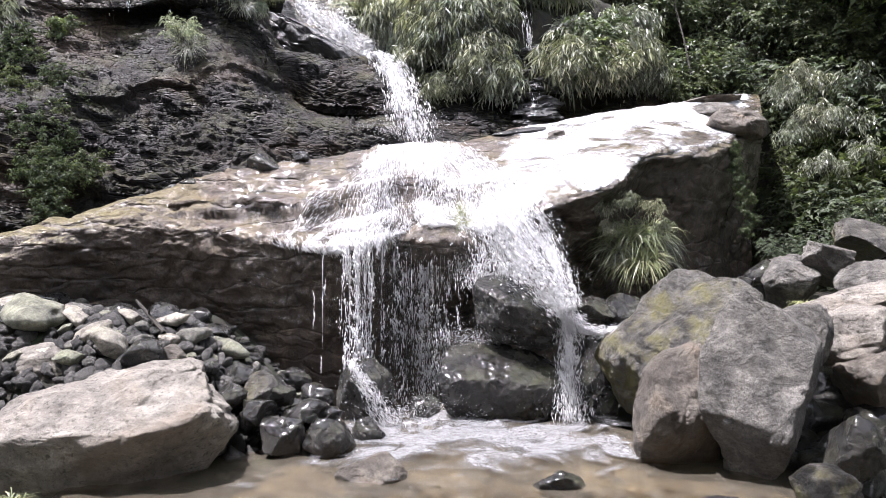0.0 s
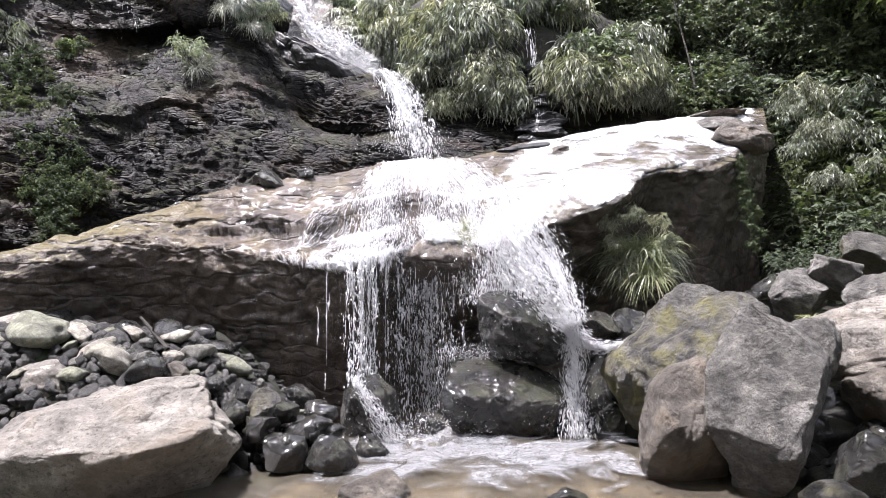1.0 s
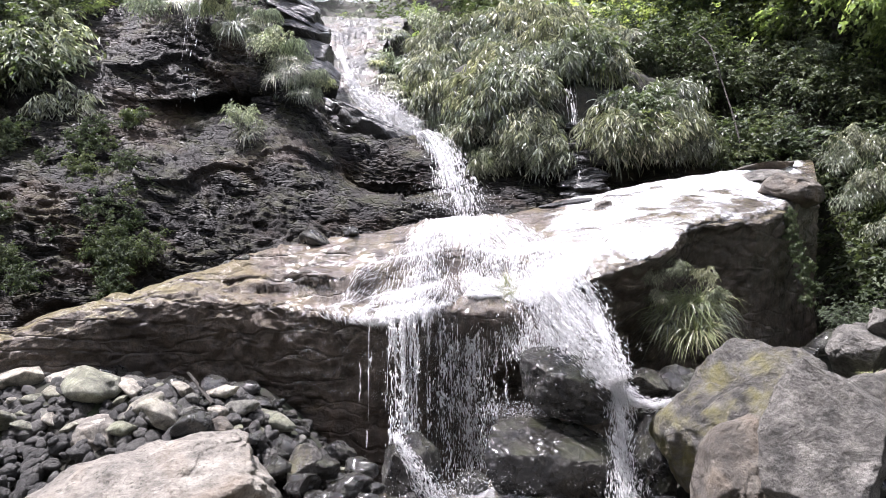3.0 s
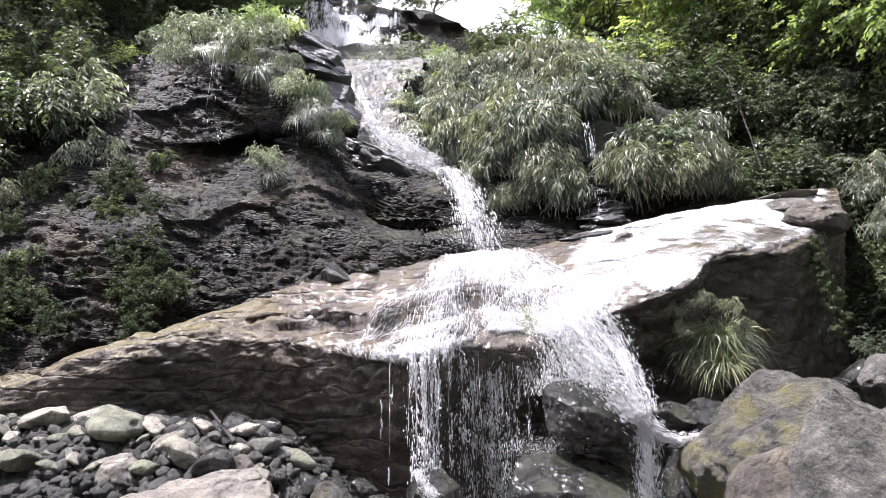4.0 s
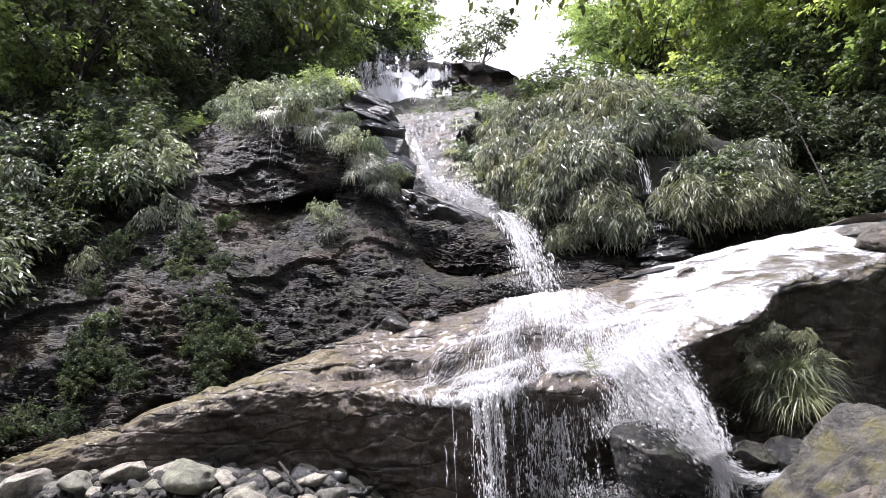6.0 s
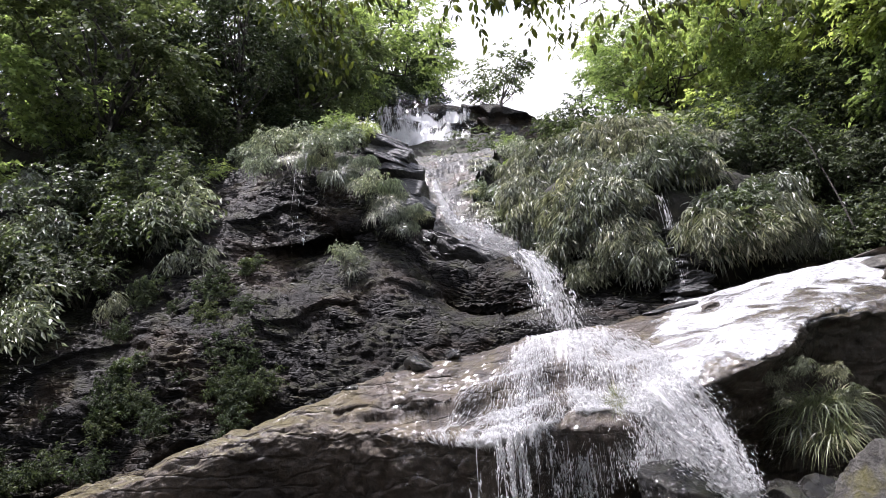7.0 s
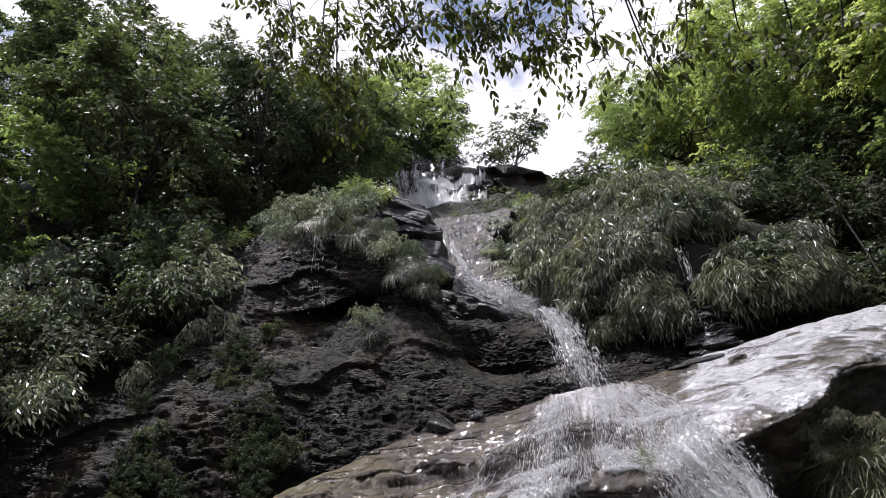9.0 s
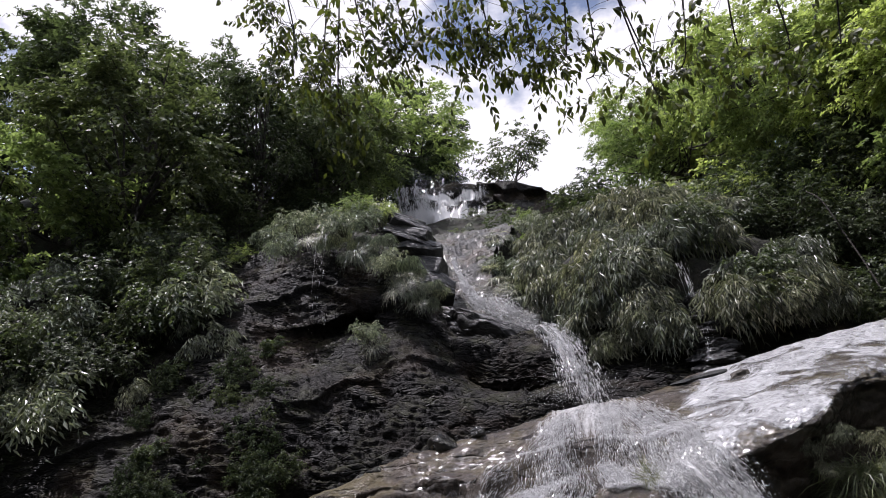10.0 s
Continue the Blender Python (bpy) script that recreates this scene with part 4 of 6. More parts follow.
for x, y, s in placed:
    damp = rng.uniform() < 0.12 + 0.45 * (x > -2.2) + 0.3 * (y > 5.4)
    ob = new("cobble", COBBLES_WET[rng.integers(5)] if damp else COBBLES[rng.integers(12)])
    z = float(ground_height(np.array([x]), np.array([y]))[0]) + 0.2 * s + rng.uniform(0, 0.07)
    ob.matrix_world = pose(x, y, z, rng.uniform(-30, 30), rng.uniform(-30, 30), rng.uniform(0, 360)) @ Matrix.Scale(s, 4)
    tagged(ob, "wet black river cobble in the heap under the slab" if damp else "grey river cobble in a heap under the slab", "cobble", "cobbles under the slab")


PV, PF = rock_mesh("pebble", (1.3, 1.0, 0.7), 160, M_COBBLE, level=2, cuts=8, rough=0.1), None
PV = np.array([v.co[:] for v in PV.vertices])
PF = BALLS[2][1]
V_, F_, o_ = [], [], 0
for k in range(2300):
    x, y = rng.uniform(-6.6, -0.7), rng.uniform(4.3, 5.95)
    if y > 5.85 + 0.03 * x or (x > -1.5 and y < 4.6):
        continue
    s = rng.uniform(0.05, 0.16)
    R = np.array(pose(0, 0, 0, rng.uniform(0, 360), rng.uniform(0, 360), rng.uniform(0, 360)).to_3x3())
    V_.append(PV @ R.T * s + (x, y, height_at(x, y) + rng.uniform(0.0, 0.06)))
    F_.append(PF + o_)
    o_ += len(PV)
V2_, F2_, o2_ = [], [], 0
for k in range(900):
    x, y = rng.uniform(-2.4, 2.2), rng.uniform(2.2, 5.4)
    s = rng.uniform(0.03, 0.12) * (1.5 if k % 17 == 0 else 1.0)
    R = np.array(pose(0, 0, 0, rng.uniform(-40, 40), rng.uniform(-40, 40), rng.uniform(0, 360)).to_3x3())
    V2_.append(PV @ R.T * s + (x, y, -0.19 + 0.1 * s))
    F2_.append(PF + o2_)
    o2_ += len(PV)
tagged(new("bed_pebbles", mesh_of("bed_pebbles", np.concatenate(V2_), np.concatenate(F2_), M_BROWN)), "brown pebbles lying on the stream bed", "pebbles", kind="stuff")
tagged(new("gravel", mesh_of("gravel", np.concatenate(V_), np.concatenate(F_), M_GRAVEL)), "small gravel between the cobbles, darkened for their shaded gaps", "gravel", kind="stuff")
rock("boulder", (-3.3, 4.85, 0.58), (0.75, 0.5, 0.42), (0, 8, 10), 81, M_PALE, "smooth pale boulder lying among the cobbles", cuts=4)
rock("boulder", (-3.95, 5.15, 0.78), (0.62, 0.5, 0.34), (0, -4, 30), 82, M_MOSSY, "flat greenish boulder lying among the cobbles", cuts=5)
rock("boulder", (-2.35, 4.95, 0.62), (0.42, 0.36, 0.3), (0, 4, 60), 83, M_BROWN, "brown rounded boulder lying among the cobbles", cuts=5)
rock("boulder", (-1.52, 4.72, 0.42), (0.34, 0.3, 0.34), (0, 4, 20), 84, M_MOSSY, "green algae-covered boulder among the wet stones", cuts=5)
# ---- falling water ----
def streak_mesh(name, P, D, length, width, mat):
    """Long drops: eight-faced spindles along D."""
    n = len(P)
    D = D / (np.linalg.norm(D, axis=1, keepdims=True) + 1e-9)
    A = np.cross(D, np.array([0.3, 1.0, 0.2]))
    A /= np.linalg.norm(A, axis=1, keepdims=True) + 1e-9
    B = np.cross(D, A)
    L, W = length[:, None], width[:, None]
    Q = P - D * L * 0.1
    V = np.stack([P - D * L * 0.5, Q + A * W, Q + B * W, Q - A * W, Q - B * W, P + D * L * 0.5], 1).reshape(-1, 3)
    o = (np.arange(n) * 6)[:, None]
    F = np.concatenate([o + np.array(f) for f in ((0, 2, 1), (0, 3, 2), (0, 4, 3), (0, 1, 4), (5, 1, 2), (5, 2, 3), (5, 3, 4), (5, 4, 1))])
    return mesh_of(name, V, F, mat)


def fall(name, label, starts, vel, ends, groups, per, seed, width=0.008, spread=0.03, long=0.14, threads=False):
    """Broken strands that leave the curve 'starts' with the speed vel and drop to the height ends.
    groups: place along the curve from 0 to 1, its scatter, number of strands."""
    rng = np.random.default_rng(seed)
    s = np.concatenate([np.clip(rng.normal(c, w, n), 0, 1) for c, w, n in groups]) * (len(starts) - 1)
    a = curve_at(starts, s)
    P, D, L, W = [], [], [], []
    for k in range(len(s)):
        heavy = rng.uniform(0.25, 1.0) ** 2
        m = int(per * (0.3 + heavy))
        drop = max(a[k, 2] - ends, 0.1)
        T = math.sqrt(2 * drop / 9.81)
        knots = np.sort(rng.uniform(0, 1, max(3, m // 7)))
        t = T * np.sqrt(np.clip(knots[rng.integers(len(knots), size=m)] * 0.97 + rng.normal(0, 0.022, m), 0, 1))
        v = np.array(vel) * rng.uniform(0.5, 1.3) + rng.normal(0, 0.05, 3)
        p = a[k] + v * t[:, None] + np.array([0, 0, -4.905]) * (t ** 2)[:, None]
        wave = np.sin(t / T * rng.uniform(5, 14) + rng.uniform(0, 6)) * spread * 0.6 * t / T
        p[:, 0] += wave
        p += rng.normal(0, 1, (m, 3)) * spread * (0.08 + (t / T) ** 1.5)[:, None] * rng.uniform(0.1, 1.3)
        P.append(p)
        D.append(v + np.array([0, 0, -9.81]) * t[:, None] + rng.normal(0, 0.32, (m, 3)))
        big = rng.uniform(0, 1, m) ** 2
        L.append(0.022 + big * long * (1.4 - 0.7 * t / T))
        W.append((0.25 + rng.uniform(0, 1, m) ** 3) * width * (0.5 + heavy))
    me = streak_mesh(name, np.concatenate(P), np.concatenate(D), np.concatenate(L), np.concatenate(W), M_DROPS)
    tagged(new(name, me), label, "waterfall", kind="stuff")
    if threads:
        V, F = thread_mesh(a[rng.uniform(size=len(a)) < 0.45], vel, ends, spread, width, rng)
        tagged(new(name + "_threads", mesh_of(name, V, F, M_DROPS)), "thin unbroken threads of falling water", "waterfall", kind="stuff")


def thread_mesh(a, vel, ends, spread, width, rng, steps=34):
    """Wavering threads, thick and thin by turns, that break off on the way down."""
    n = len(a)
    T = np.sqrt(2 * np.maximum(a[:, 2] - ends, 0.1) / 9.81)[:, None] * rng.uniform(0.35, 1.0, (n, 1))
    t = T * np.linspace(0, 1, steps) ** 0.75
    v = np.array(vel) * rng.uniform(0.5, 1.3, (n, 1))
    c = a[:, None] + v[:, None] * t[..., None] + np.array([0, 0, -4.905]) * (t ** 2)[..., None]
    wob = np.cumsum(rng.normal(0, spread * 0.08, (n, steps)), 1)
    c[..., 0] += wob
    c[..., 1] += np.cumsum(rng.normal(0, spread * 0.05, (n, steps)), 1)
    r = width * 0.75 * rng.uniform(0.35, 1.3, (n, 1)) * (0.25 + rng.uniform(0, 1, (n, steps)) ** 2) * np.linspace(1.25, 0.4, steps)
    r[:, -1] = 0.0003
    ang = np.arange(4) * np.pi / 2
    ring = np.stack([np.cos(ang), np.sin(ang), 0 * ang], 1)
    V = c[:, :, None] + r[..., None, None] * ring
    i, j, k = np.meshgrid(np.arange(n), np.arange(steps - 1), np.arange(4), indexing="ij")
    o, q = (i * steps + j) * 4, (k + 1) % 4
    return V.reshape(-1, 3), np.stack([o + k, o + q, o + 4 + q, o + 4 + k], -1).reshape(-1, 4)


def surface_path(u, v, lift=0.0):
    P = slab_point(np.asarray(u, float), np.asarray(v, float))
    return P + np.array([0, -lift, lift])


def fall_sheet(name, label, starts, vel, ends, seed, dense, tail, fade=(0.75, 1.0)):
    """A torn veil of water between the strands."""
    nu, nv = 150, 60
    U = grid_uv(nu, nv)
    a = curve_at(starts, U[:, 0] * (len(starts) - 1))
    T = np.sqrt(2 * np.maximum(a[:, 2] - ends, 0.1) / 9.81)
    t = T * U[:, 1]
    P = a + np.array(vel) * t[:, None] + np.array([0, 0, -4.905]) * (t ** 2)[:, None]
    P[:, 1] += 0.05 * fbm(np.stack([a[:, 0] * 9, a[:, 2] * 0, U[:, 1]], 1), 3, seed)
    band = fbm(np.stack([a[:, 0] * 3.2, a[:, 0] * 0, a[:, 0] * 0], 1), 3, seed + 3)
    edge = np.clip(np.minimum(U[:, 0], 1 - U[:, 0]) * 5 + 0.25 * band, 0, 1)
    foam = (dense + 0.28 * band - tail * U[:, 1] ** 0.7) * edge * (0.3 + 0.7 * smooth(fade[1], fade[0], U[:, 1]))
    wide = np.ptp(np.asarray(starts)[:, 0])
    return tagged(new(name, mesh_of(name, P, grid_faces(nu, nv), M_SHEET, uv=np.stack([U[:, 0] * wide * 0.6, U[:, 1]], 1), foam=foam)), label, "waterfall", kind="stuff")


front = surface_path(np.linspace(6.1, 8.9, 16), np.full(16, 2.75), 0.05)
left_front = surface_path(np.linspace(6.08, 7.45, 10), np.full(10, 2.75), 0.05)
fall("main_fall", "broken white strands of the main fall", left_front, (0.05, -0.2, 0), 0.0,
     [(0.03, 0.02, 7), (0.12, 0.025, 14), (0.2, 0.025, 14), (0.28, 0.03, 9), (0.4, 0.06, 5), (0.53, 0.02, 8), (0.66, 0.05, 5), (0.78, 0.022, 16), (0.84, 0.02, 12), (0.95, 0.03, 7)], 60, 1, width=0.0066, long=0.085, spread=0.045, threads=True)
dome_left = surface_path(np.linspace(6.9, 7.6, 8), np.full(8, 3.1), 0.04)
fall("dome_drip", "thin strands dropping past the rounded face", dome_left, (0.06, -0.6, 0), 0.1, [(0.2, 0.1, 10), (0.55, 0.06, 12), (0.85, 0.08, 9)], 50, 8, width=0.0058, long=0.08, spread=0.05, threads=True)
dome_edge = surface_path(np.linspace(7.5, 8.6, 12), np.full(12, 3.2), 0.04)
fall("dome_fall", "white strands sliding over the rounded face", dome_edge, (0.24, -0.75, 0), 1.15,
     [(0.1, 0.05, 14), (0.25, 0.04, 18), (0.4, 0.05, 18), (0.6, 0.06, 26), (0.8, 0.08, 30), (0.95, 0.05, 24)], 64, 9, width=0.0052, long=0.075, spread=0.06, threads=True)
fall_sheet("dome_veil", "torn white veil over the rounded face", dome_edge, (0.24, -0.72, 0), 1.2, 15, 0.5, 0.12, (0.6, 1.0))
fall_sheet("fall_veil", "torn white veil of the main fall", left_front, (0.05, -0.18, 0), 0.0, 3, 0.4, 0.2, (0.2, 0.75))


def cascade(name, label, points, wide, count, seed, width=0.005, long=0.1):
    """Tumbling water along a curve: drops and short strands scattered round it, wider as wide says."""
    rng = np.random.default_rng(seed)
    s = rng.uniform(0, len(points) - 1, count)
    lane = rng.normal(0, 1, 14)[rng.integers(14, size=count)] * 0.7 + rng.normal(0, 0.35, count)
    p = curve_at(points, s)
    T = unit(curve_at(points, np.clip(s + 0.05, 0, len(points) - 1)) - curve_at(points, np.clip(s - 0.05, 0, len(points) - 1)))
    w = np.interp(s, np.arange(len(points)), wide)
    side = unit(np.cross(T, np.array([0.0, 1.0, 0.25])))
    p += side * (lane * w)[:, None] + rng.normal(0, 1, (count, 3)) * (w * 0.3)[:, None] * np.array([0.6, 0.6, 0.6])
    p[:, 1] -= np.abs(rng.normal(0, 0.03, count))
    me = streak_mesh(name, p, T + rng.normal(0, 0.4, (count, 3)), 0.015 + rng.uniform(0, 1, count) ** 2 * long, rng.uniform(0.3, 1, count) * width, M_DROPS)
    return tagged(new(name, me), label, "waterfall", kind="stuff")


def ribbon(name, label, points, wide, dense, seed):
    """A torn sheet of water along a curve."""
    nu, nv = 110, 24
    U = grid_uv(nu, nv)
    s = U[:, 0] * (len(points) - 1)
    p = curve_at(points, s)
    T = unit(curve_at(points, np.clip(s + 0.05, 0, len(points) - 1)) - curve_at(points, np.clip(s - 0.05, 0, len(points) - 1)))
    side = unit(np.cross(T, np.array([0.0, 1.0, 0.25])))
    e = U[:, 1] * 2 - 1
    w = np.interp(s, np.arange(len(points)), wide) * 1.9
    p = p + side * (e * w)[:, None]
    p[:, 1] += 0.04 * e ** 2 + 0.05 * fbm(np.stack([e * 3, s * 0.7, s * 0], 1), 3, seed)
    foam = dense + 0.22 * fbm(np.stack([e * 3.5, s * 0.5, s * 0], 1), 3, seed + 1) - 0.5 * np.abs(e) ** 3 - 0.4 * smooth(0.1, 0.0, U[:, 0]) - 0.4 * smooth(0.85, 1.0, U[:, 0])
    me = mesh_of(name, p, grid_faces(nu, nv), M_SHEET, uv=np.stack([U[:, 1] * 0.45, U[:, 0] * 1.6], 1), foam=foam)
    tagged(new(name, me), label, "waterfall", kind="stuff")


for k, (x_, y_, z_) in enumerate(((0.3, 5.72, 2.08), (0.45, 5.8, 2.12), (0.62, 5.85, 2.14))):
    run = [(x_, y_, z_), (0.4 + 0.17 * k, 5.45, 1.88 + 0.04 * k), (0.6 + 0.16 * k, 5.34, 1.58 + 0.05 * k), (0.84 + 0.11 * k, 5.22, 1.34), (1.1 + 0.03 * k, 5.12, 1.06)]
    cascade("side_fall", "white strands sliding off the rounded slab end", run, (0.15, 0.14, 0.13, 0.1, 0.08), 1900, 40 + k, width=0.0052, long=0.07)
    ribbon("side_veil", "torn white sheet sliding off the rounded slab end", run, (0.17, 0.16, 0.14, 0.11, 0.08), 0.42, 60 + k)
run = [(0.95, 5.35, 1.2), (1.09, 5.38, 1.02), (1.18, 5.38, 0.84), (1.19, 5.33, 0.64), (1.16, 5.28, 0.44), (1.18, 5.23, 0.24), (1.19, 5.18, 0.04)]
cascade("low_chute", "white water tumbling between the wet boulders", run, (0.08, 0.075, 0.08, 0.06, 0.06, 0.08, 0.1), 2600, 50, width=0.0045, long=0.09)
ribbon("low_veil", "white sheet tumbling between the wet boulders", run, (0.075, 0.075, 0.075, 0.055, 0.05, 0.06, 0.08), 0.5, 66)
run = [(1.14, 5.4, 0.98), (1.24, 5.42, 0.87), (1.38, 5.42, 0.81), (1.57, 5.45, 0.8), (1.78, 5.5, 0.84)]
cascade("ledge_run", "white water spilling sideways over a flat wet rock", run, (0.07, 0.06, 0.04, 0.03, 0.02), 1700, 57, width=0.0045, long=0.08)
ribbon("ledge_sheet", "white sheet of water on a flat wet rock", run, (0.07, 0.055, 0.035, 0.03, 0.02), 0.5, 68)
fall("drip_curtain", "thin dripping strands at the edge of the fall", surface_path(np.linspace(5.6, 6.3, 4), np.full(4, 2.8), 0.03), (0, -0.1, 0), 0.1, [(0.3, 0.05, 3), (0.75, 0.04, 7), (0.95, 0.04, 8)], 26, 3, width=0.006, spread=0.02, threads=True)
cascade("upper_run", "narrow white run of water beside the crag", [(-3.42, 12.2, 7.9), (-3.12, 11.6, 7.15), (-2.88, 11.1, 6.65), (-2.55, 10.7, 6.05), (-2.05, 10.2, 5.6), (-1.6, 9.85, 5.22), (-1.22, 9.55, 4.95)], (0.03, 0.04, 0.06, 0.1, 0.2, 0.14, 0.1), 4200, 55, width=0.011, long=0.22)
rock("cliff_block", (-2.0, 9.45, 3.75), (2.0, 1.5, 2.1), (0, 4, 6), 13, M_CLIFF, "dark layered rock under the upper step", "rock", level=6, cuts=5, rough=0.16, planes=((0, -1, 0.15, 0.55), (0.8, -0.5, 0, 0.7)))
upper = np.array([(-1.38, 9.66, 4.93), (-1.2, 9.63, 4.87), (-0.98, 9.58, 4.74)])
fall("upper_fall", "white upper fall dropping onto the slab", upper, (1.3, -3.2, 0.0), 3.0, [(0.65, 0.2, 100), (0.2, 0.2, 30)], 60, 4, width=0.008, spread=0.06, long=0.2)
fall_sheet("upper_veil", "white veil of the upper fall", upper, (1.3, -3.15, 0.0), 2.95, 9, 0.54, 0.1)


def slab_water():
    nu, nv = 520, 220
    u0, u1, v0, v1 = 4.8, 12.8, 1.2, 5.15
    P, U = slab_grid(u0, u1, v0, v1, nu, nv, 0.016)
    u, v = u0 + (u1 - u0) * U[:, 0], v0 + (v1 - v0) * U[:, 1]
    wander = fbm(np.stack([u * 1.4, v * 3.2, u * 0], 1), 4, 74)
    left = 5.7 + 0.42 * (v - 3) + 0.5 * wander
    right = 9.0 - 0.55 * np.clip(v - 3, 0, 2) + 0.3 * wander
    stream = smooth(left - 1.2, left + 1.0, u) * smooth(right + 0.5, right - 0.4, u)
    foam = stream * (0.3 + 0.1 * smooth(3.0, 4.8, v) + 0.1 * lobe(u * 0, v, 0, 3.75, 1, 0.4)) + 0.42 * lobe(u, v, 7.1, 4.6, 0.8, 0.7) + 0.1 * lobe(u, v, 6.3, 3.2, 0.5, 0.5) + 0.2 * lobe(u, v, 8.1, 3.1, 0.7, 0.6) + 0.15 * lobe(u, v, 7.5, 2.75, 0.8, 0.6)
    foam += (1 - stream) * smooth(8.2, 9.2, u) * smooth(2.9, 3.15, v) * 0.12
    foam += 0.2 * fbm(np.stack([u * 2.2, v * 1.6, u * 0], 1), 4, 71) + 0.15 * fbm(np.stack([u * 24, v * 2.4, u * 0], 1), 3, 73)
    foam *= smooth(u0, u0 + 0.8, u) * smooth(u1, u1 - 0.8, u) * (0.72 * smooth(1.2, 2.0, v + 0.4 * fbm(np.stack([u * 16, v * 1.5, u * 0], 1), 4, 72)) + 0.28 * smooth(2.4, 3.0, v))
    me = mesh_of("slab_water", P, grid_faces(nu, nv), M_FILM, uv=np.stack([u * 0.8, v * 0.5], 1), foam=foam)
    tagged(new("slab_water", me), "thin white water sliding over the slab", "water", kind="stuff")
    # strands that fan out from where the upper fall lands
    rng = np.random.default_rng(90)
    lanes = np.concatenate([rng.uniform(5.3, 6.2, 14), rng.uniform(6.0, 7.4, 46), rng.uniform(7.4, 8.9, 62)])
    share = rng.uniform(0.15, 1.0, len(lanes)) ** 2
    lane = rng.choice(len(lanes), 30000, p=share / share.sum())
    g = rng.uniform(0.0, 1.15, len(lane))
    g = np.where(g < 0.34 * rng.uniform(0, 1, len(lanes))[lane], g + 0.5, g)

    def spot(g, shift):
        uu = 7.1 + (lanes[lane] - 7.1) * np.clip(g + 0.12, 0, 1) ** 0.7 + shift + 0.05 * np.sin(g * 9 + lane)
        vv = 4.85 - 2.05 * g
        a = np.clip((uu - u0) / (u1 - u0) * (nu - 1), 0, nu - 2)
        b = np.clip((vv - v0) / (v1 - v0) * (nv - 1), 0, nv - 2)
        i, j, G = a.astype(int), b.astype(int), P.reshape(nu, nv, 3)
        fa, fb = (a - i)[:, None], (b - j)[:, None]
        return (G[i, j] * (1 - fa) + G[i + 1, j] * fa) * (1 - fb) + (G[i, j + 1] * (1 - fa) + G[i + 1, j + 1] * fa) * fb

    shift = rng.normal(0, 0.045, len(lane))
    at = spot(g, shift)
    ahead = spot(g + 0.02, shift)
    way = ahead - at
    at += np.array([0, -0.5, 1.0]) * np.abs(rng.normal(0, 0.014, len(lane)))[:, None]
    me = streak_mesh("slab_strands", at, unit(way) + rng.normal(0, 0.17, (len(lane), 3)), 0.012 + rng.uniform(0, 1, len(lane)) ** 2 * 0.13, 0.0014 + rng.uniform(0, 1, len(lane)) ** 3 * 0.0048, M_DROPS)
    tagged(new("slab_strands", me), "lacy white strands of water running over the slab", "water", kind="stuff")


slab_water()


# water skin on the slab; its white glare is painted
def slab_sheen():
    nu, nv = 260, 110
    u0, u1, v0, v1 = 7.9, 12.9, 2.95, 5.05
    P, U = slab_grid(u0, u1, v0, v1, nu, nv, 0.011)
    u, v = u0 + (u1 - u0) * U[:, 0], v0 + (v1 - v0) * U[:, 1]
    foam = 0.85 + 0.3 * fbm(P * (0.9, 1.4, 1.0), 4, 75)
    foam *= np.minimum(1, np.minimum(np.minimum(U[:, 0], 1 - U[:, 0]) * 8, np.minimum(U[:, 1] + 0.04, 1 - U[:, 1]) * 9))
    me = mesh_of("slab_sheen", P, grid_faces(nu, nv), M_GLARE_SKIN, uv=P[:, :2], foam=foam)
    tagged(new("slab_sheen", me), "thin sheet of water on the slab with painted glare", "water", kind="stuff")


slab_sheen()


def foam_glitter_patch(name, x, y, rx, ry, dense, seed, mat=M_FOAM):
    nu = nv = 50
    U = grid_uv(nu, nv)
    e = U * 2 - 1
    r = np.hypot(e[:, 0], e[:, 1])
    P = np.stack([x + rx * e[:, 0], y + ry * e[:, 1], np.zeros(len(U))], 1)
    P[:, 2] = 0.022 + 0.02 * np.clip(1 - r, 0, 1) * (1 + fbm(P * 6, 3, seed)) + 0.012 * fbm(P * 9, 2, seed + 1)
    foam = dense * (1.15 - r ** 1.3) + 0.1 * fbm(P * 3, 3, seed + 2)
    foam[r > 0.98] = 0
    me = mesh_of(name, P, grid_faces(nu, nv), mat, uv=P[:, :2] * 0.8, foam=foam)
    tagged(new(name, me), "white foam where the fall strikes the pool" if mat is M_FOAM else "sheet of painted silver glitter on the pool ripples", "foam", kind="stuff")


foam_glitter_patch("foam", -0.3, 5.15, 0.7, 0.3, 0.52, 1)
foam_glitter_patch("foam", 1.25, 5.2, 0.36, 0.22, 0.5, 2)
# no foam: a grey lace sheet that paints the pool's sky glitter
foam_glitter_patch("pool_glitter", 0.3, 4.75, 1.75, 1.0, 0.8, 3, M_GLITTER)


def splash(name, at, size, count, seed, up=1.2):
    rng = np.random.default_rng(seed)
    P = np.array(at) + rng.normal(0, 1, (count, 3)) * np.array(size)
    P[:, 2] = at[2] + np.abs(P[:, 2] - at[2]) * up
    me = streak_mesh(name, P, rng.normal(0, 1, (count, 3)) + (0, 0, -0.6), rng.uniform(0.006, 0.026, count), rng.uniform(0.001, 0.003, count), M_DROPS)
    tagged(new(name, me), "white spray thrown up by the water", "spray", kind="stuff")


